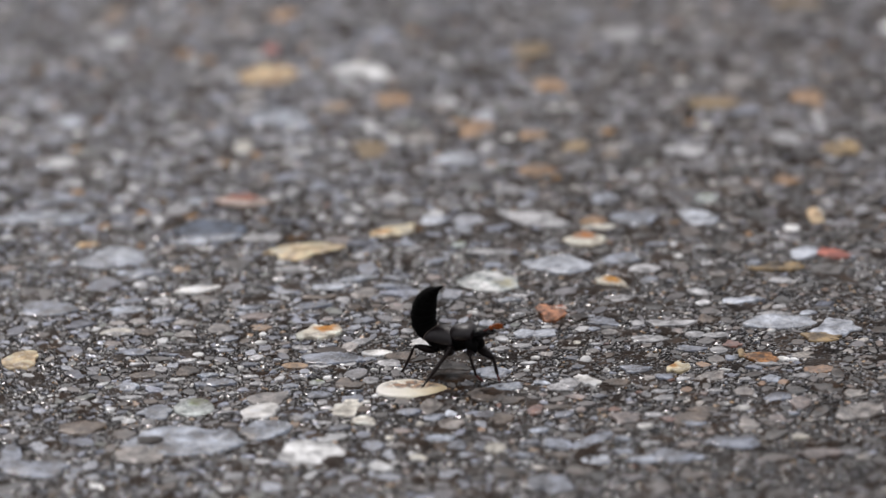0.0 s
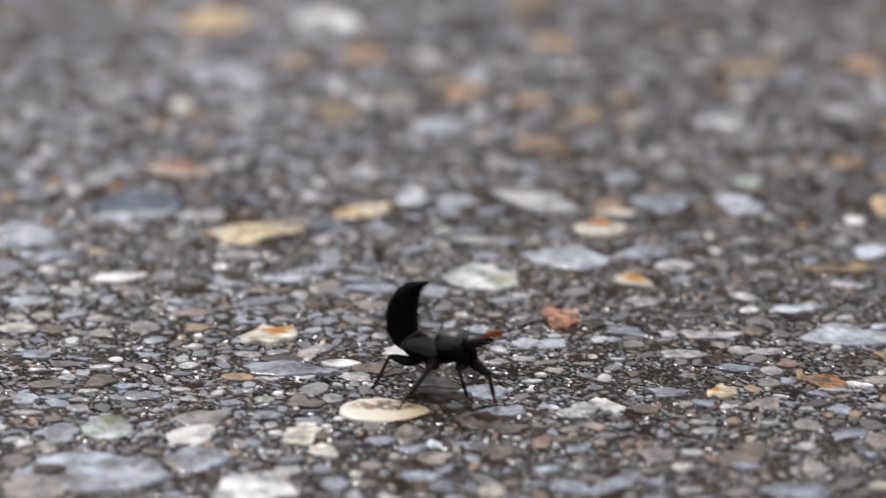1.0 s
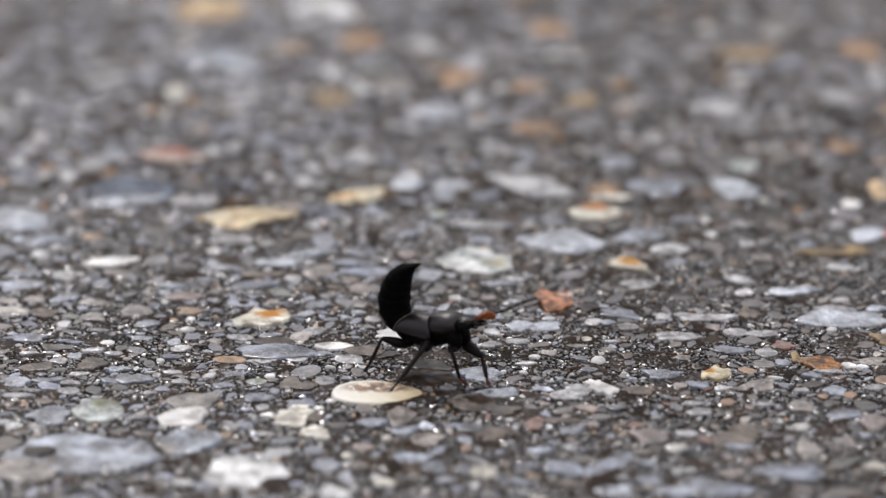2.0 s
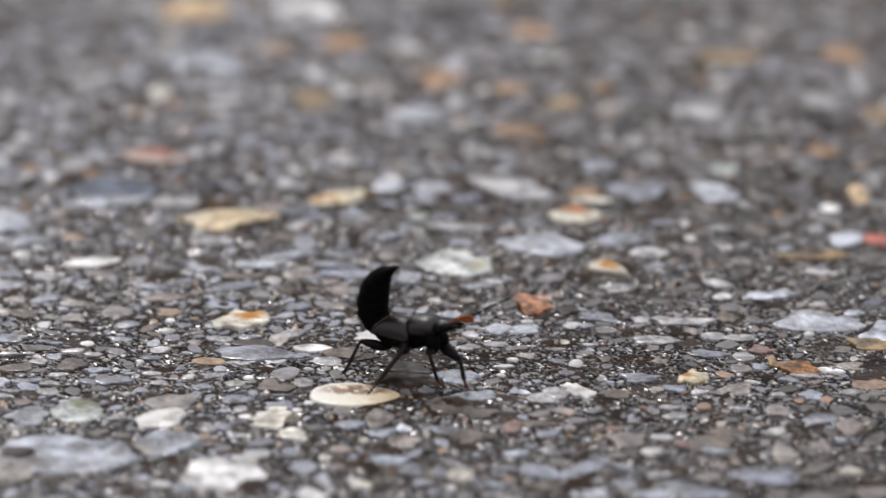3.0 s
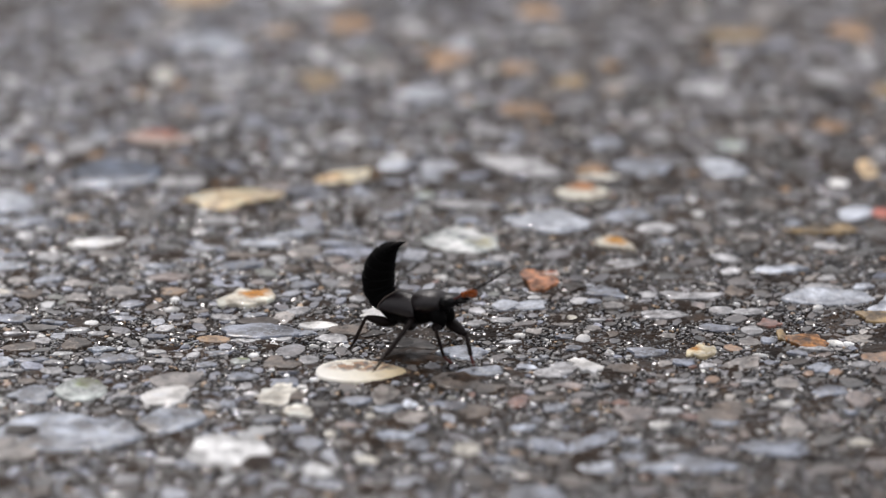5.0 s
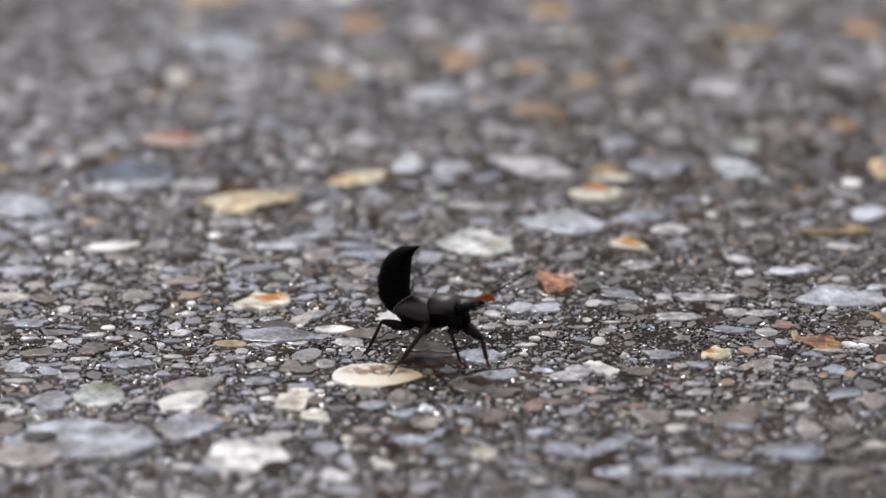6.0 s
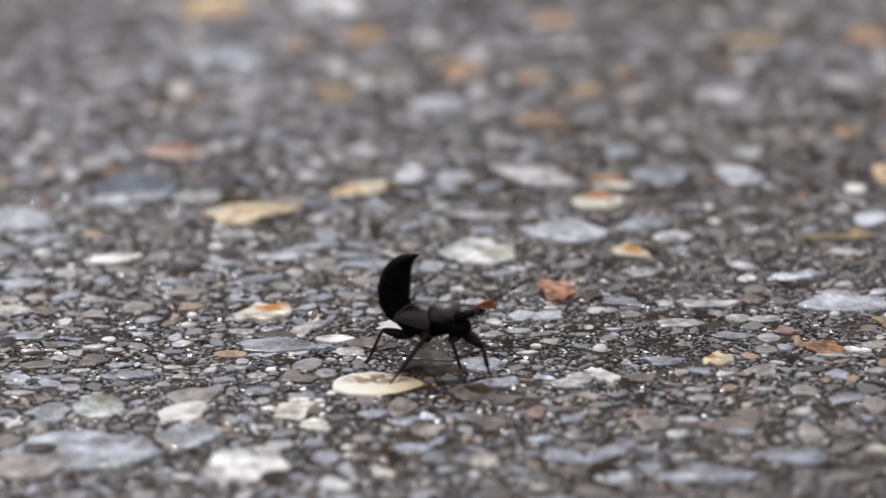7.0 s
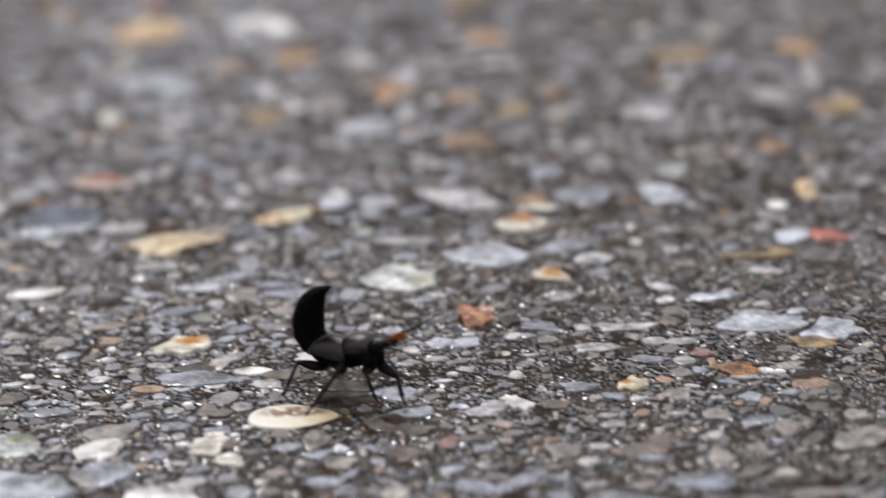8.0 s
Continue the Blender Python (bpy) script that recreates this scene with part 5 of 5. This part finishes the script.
set_stone(0.0383, 0.0071, 4.8, 3.2, 0.29, "slate", 2)
set_stone(0.0420, 0.0061, 1.9, 3.5, 0.40, "pale", 7)
set_stone(0.0424, -0.0012, 2.1, 2.9, 0.36, "white", -2)
set_stone(0.0481, -0.0052, 2.5, 5.3, 0.28, "pale", 3)
set_stone(0.0474, 0.0040, 2.9, 3.0, 0.35, "pale", 3)
set_stone(0.0507, 0.0353, 5.0, 5.9, 0.32, "green", 6)
set_stone(0.0580, -0.0058, 3.2, 4.7, 0.29, "slate", -3)
set_stone(0.0627, 0.0041, 5.7, 4.3, 0.30, "pale", 2)
set_stone(0.0286, 0.0370, 6.0, 7.0, 0.40, "slate", -5)
set_stone(0.0581, 0.0113, 1.7, 3.1, 0.36, "orange", 4)
set_stone(0.0357, -0.0148, 3.7, 4.6, 0.30, "slate", -7)
set_stone(0.0625, -0.0170, 4.6, 2.8, 0.35, "pale", 5)
set_stone(0.0499, -0.0125, 3.7, 3.2, 0.40, "taupe", 4)
set_stone(-0.0048, -0.0599, 7.8, 5.2, 0.33, "dark", -1)
set_stone(-0.0065, -0.0640, 5.2, 2.3, 0.34, "brown", 6)
set_stone(0.0019, -0.0748, 7.6, 7.2, 0.31, "brown", -4)
set_stone(0.0069, -0.0779, 5.0, 4.4, 0.36, "brown", 7)
set_stone(0.0152, -0.0817, 5.8, 2.7, 0.29, "brown", -8)
set_stone(-0.0111, -0.0554, 4.4, 3.1, 0.28, "dark", 1)
set_stone(0.0047, -0.0868, 5.0, 5.5, 0.36, "brown", -5)
set_stone(0.0425, -0.0847, 6.6, 3.1, 0.29, "brown", 2)
set_stone(0.0266, -0.0702, 5.9, 3.1, 0.36, "brown", 3)

cam.data.dof.use_dof = True
cam.data.dof.focus_object = focus_stone
cam.data.dof.aperture_fstop = 10.0

BARE = ((-0.0024, -0.0584, 0.0062, 0.0052), (0.0002, -0.0736, 0.0050, 0.0046))


# ---- the rest of the stones, packed between those ----
def pack():
    """Fills the road's surface with stones from large to small, none into another."""
    rnd = random.Random(21)
    cell, grid = 0.012, {}

    def free(x, y, r, s):
        ci, cj = int(x // cell), int(y // cell)
        for i in range(ci - 1, ci + 2):
            for j in range(cj - 1, cj + 2):
                for a, b, p, q in grid.get((i, j), ()):
                    if ((x - a) / (p + r)) ** 2 + ((y - b) / (q + s)) ** 2 < 1:
                        return False
        return True

    def bare(x, y):
        """Patches where the bitumen lies open: scattered, and one under and before the beetle."""
        ragged = 1 + 0.5 * noise.noise((x * 300, y * 300, 1.0))
        open_patch = any(((x - p) / r) ** 2 + ((y - q) / s) ** 2 < ragged for p, q, r, s in BARE)
        if ((x - 0.0095) / 0.0105) ** 2 + ((y + 0.056) / 0.0085) ** 2 < ragged:
            return 1
        return 2 if open_patch else noise.noise((x * 70, y * 70, 7.7)) > 0.30 - 1.2 * x

    def add(x, y, p, q):
        grid.setdefault((int(x // cell), int(y // cell)), []).append((x, y, p, q))

    for s in placed:
        add(*s)
    found = []
    for tries, lo, hi in ((420, 5.5, 8.5), (2000, 3.6, 6.0), (14000, 2.0, 3.4), (90000, 1.2, 2.1)):
        for _ in range(tries):
            x, y = rnd.uniform(-0.16, 0.16), rnd.uniform(-0.20, 0.27)
            w = rnd.uniform(lo, hi)
            if bare(x, y) and rnd.random() < (0.96 if bare(x, y) == 2 else 0.85 if w < 3.6 else 0.5):
                continue                                 # smears of bare bitumen
            if w < 2.2 and y < 0.01 and rnd.random() < 0.4:
                continue                                 # finer grit lies here instead
            ratio, turn = rnd.uniform(0.45, 0.95), rnd.uniform(0, math.pi)
            p = 0.47 * w * MM * math.hypot(math.cos(turn), ratio * math.sin(turn))
            q = 0.47 * w * MM * math.hypot(math.sin(turn), ratio * math.cos(turn))
            if free(x, y, p * 0.9, q * 0.9):
                add(x, y, p, q)
                found.append((x, y, w, ratio, turn))
    x0, y0, step = -0.105, -0.155, 0.0001                     # grit where the ground is seen closest, on a fine raster of what is taken
    wide, deep = 2100, 1800
    taken = np.zeros((deep, wide), bool)

    def stamp(x, y, p, q):
        ci, cj, a, b = (x - x0) / step, (y - y0) / step, max(p / step, 0.6), max(q / step, 0.6)
        i0, i1, j0, j1 = max(int(ci - a), 0), min(int(ci + a) + 2, wide), max(int(cj - b), 0), min(int(cj + b) + 2, deep)
        if i0 < i1 and j0 < j1:
            jj, ii = np.ogrid[j0:j1, i0:i1]
            taken[j0:j1, i0:i1] |= ((ii - ci) / a) ** 2 + ((jj - cj) / b) ** 2 < 1

    for cell_stones in list(grid.values()):
        for stone in cell_stones:
            stamp(*stone)
    for _ in range(420000):
        x, y = rnd.uniform(-0.1, 0.1), rnd.uniform(-0.148, 0.012)
        w = 0.40 + 0.95 * rnd.random() ** 1.7
        i, j, k = int((x - x0) / step), int((y - y0) / step), int(0.4 * w * MM / step)
        if taken[j, i] or taken[j, i - k] or taken[j, i + k] or taken[j - k, i] or taken[j + k, i]:
            continue
        patch = bare(x, y)
        if patch and rnd.random() < (0.85 if patch == 2 else 0.35):
            continue
        stamp(x, y, 0.43 * w * MM, 0.4 * w * MM)
        found.append((x, y, w, rnd.uniform(0.5, 1.0), rnd.uniform(0, math.pi)))
    return found


def loose_mesh(name, stones, rnd, material, label):
    verts, faces = [], []
    for x, y, w, ratio, turn in stones:
        shapes = grit_shapes if w < 1.35 or y > 0.05 and w < 3.4 else plain_shapes
        v, fs = shapes[rnd.randrange(len(shapes))]
        h = rnd.uniform(0.10, 0.28) if w > 1.3 else rnd.uniform(0.08, 0.2)
        lean = 2 if w > 2.2 else 3.5 if w > 1.3 else 7
        m = pose(x, y, -0.0001, rnd.gauss(0, lean), rnd.gauss(0, lean), math.degrees(turn)) @ Matrix.Diagonal((w * MM, w * ratio * MM, h * MM, 1))
        a = np.array(m)
        start = len(verts)
        verts.extend(map(tuple, np.array(v) @ a[:3, :3].T + a[:3, 3]))
        faces.extend(tuple(start + k for k in f) for f in fs)
    me = bpy.data.meshes.new(name)
    me.from_pydata(verts, [], faces)
    me.materials.append(material)
    ob = new(name, me)
    ob.parent = road
    return tagged(ob, label, kind="stuff")


def fill_road():
    rnd = random.Random(8)
    found = pack()
    def brownish(x, y):
        """The mix turns browner towards one side of the road."""
        return rnd.random() < min(0.92, max(0.05, 0.51 + 18 * x - 2.0 * max(y, 0) + 0.25 * noise.noise((x * 25, y * 25, 2.0))))

    mixes = ([], [])
    grit = [s for s in found if s[2] < 1.3]
    for s in found:
        if s[2] >= 1.3:
            mixes[brownish(s[0], s[1])].append(s)
    loose_mesh("chippings", mixes[0], rnd, GREY_MIX, "small blue-grey and white chippings in bitumen")
    loose_mesh("grit", grit, rnd, GRIT_MIX, "fine pale grit in dark bitumen")
    loose_mesh("chippings", mixes[1], rnd, BROWN_MIX, "small brown and dark grey chippings in bitumen")


fill_road()


# ---- smears of bitumen that half drown the chippings ----
def smear_material():
    m, n, l, p = nodes_of("glossy_bitumen_film")
    geo = n.new("ShaderNodeNewGeometry").outputs["Position"]
    col = ramp(n, l, noise_tex(n, l, geo, 240, 4, 0.6), [(0.38, (0.010, 0.0070, 0.0055)), (0.62, (0.064, 0.037, 0.021))])
    l.new(col, p.inputs["Base Color"])
    p.inputs["Roughness"].default_value = 0.45
    l.new(ramp(n, l, noise_tex(n, l, geo, 210, 3), [(0.50, (0.0,) * 3), (0.60, (0.6,) * 3)]), p.inputs["Coat Weight"])
    p.inputs["Specular IOR Level"].default_value = 0.12
    p.inputs["Coat Roughness"].default_value = 0.06
    p.inputs["Coat IOR"].default_value = 1.33
    bump(n, l, p, noise_tex(n, l, geo, 420, 4), 0.7, 0.0007)
    return m


def build_smears():
    rnd = random.Random(31)
    film = smear_material()
    low = [(1.0, -1.0), (0.92, 0.35), (0.72, 0.8), (0.4, 1.0)]
    shapes = [shape_mesh(*stone_shape(130 + k, 26, low, True, 1.15)) for k in range(8)]
    # the first two also put the beetle's shade and reflection into dark film
    rows = [(-0.0045, -0.0646, 12.5, 9.5, 0.8), (0.0044, -0.0742, 10.0, 8.5, 0.62)]
    for _ in range(60):
        x, y = rnd.uniform(-0.075, 0.085), rnd.uniform(-0.12, 0.03)
        if rnd.random() < 0.45 + 6 * x:
            rows.append((x, y, rnd.uniform(5, 11), rnd.uniform(4, 9), rnd.uniform(0.46, 0.58)))
    for x, y, w, d, h in rows:
        ob = new("bitumen_smear", rnd.choice(shapes))
        ob.parent = road
        ob.material_slots[0].link = "OBJECT"
        ob.material_slots[0].material = film
        ob.matrix_basis = pose(x, y, -0.0004, 0, 0, rnd.uniform(-25, 25)) @ Matrix.Diagonal((w * MM, d * MM, h * MM, 1))
        tagged(ob, "dark brown glossy film of wet bitumen")


build_smears()


# ---- movement: the camera's path is above; the beetle stands and only sways ----
def sway(ob, rows):
    """Turns a part about its own origin: seconds, then degrees about x, y, z."""
    x, y, z = ob.location
    walk(ob, [(t, pose(x, y, z, a, b, c)) for t, a, b, c in rows])


def motions():
    sway(abdomen, [(0.0, 0, 0, 0), (4.0, 0, 0.6, 0), (8.0, 0, 0, 0)])
    sway(beetle_head, [(0.0, 0, 2, 0), (2.5, 0, 1, 0), (4.3, 0, 0, 0), (8.0, 0, 1, 0)])
    sway(antennae[0], [(0.0, 0, 8, 4), (1.2, 0, 8, 2), (2.6, 0, 5, 4), (3.5, 0, 2, 0), (4.3, 0, -1, 0), (5.8, 0, 1, 2), (6.5, 0, 0, 0), (8.0, 0, 3, 1)])
    sway(antennae[1], [(0.0, 0, -4, 6), (1.0, 0, -4, 8), (2.4, 0, -2, 4), (3.0, 0, 0, 7), (4.2, 0, 2, 0), (4.7, 0, 0, -4), (5.9, 0, -3, 2), (6.5, 0, 0, 0), (7.1, 0, -5, 6), (7.6, 0, -3, -3), (8.0, 0, -2, -3)])


motions()
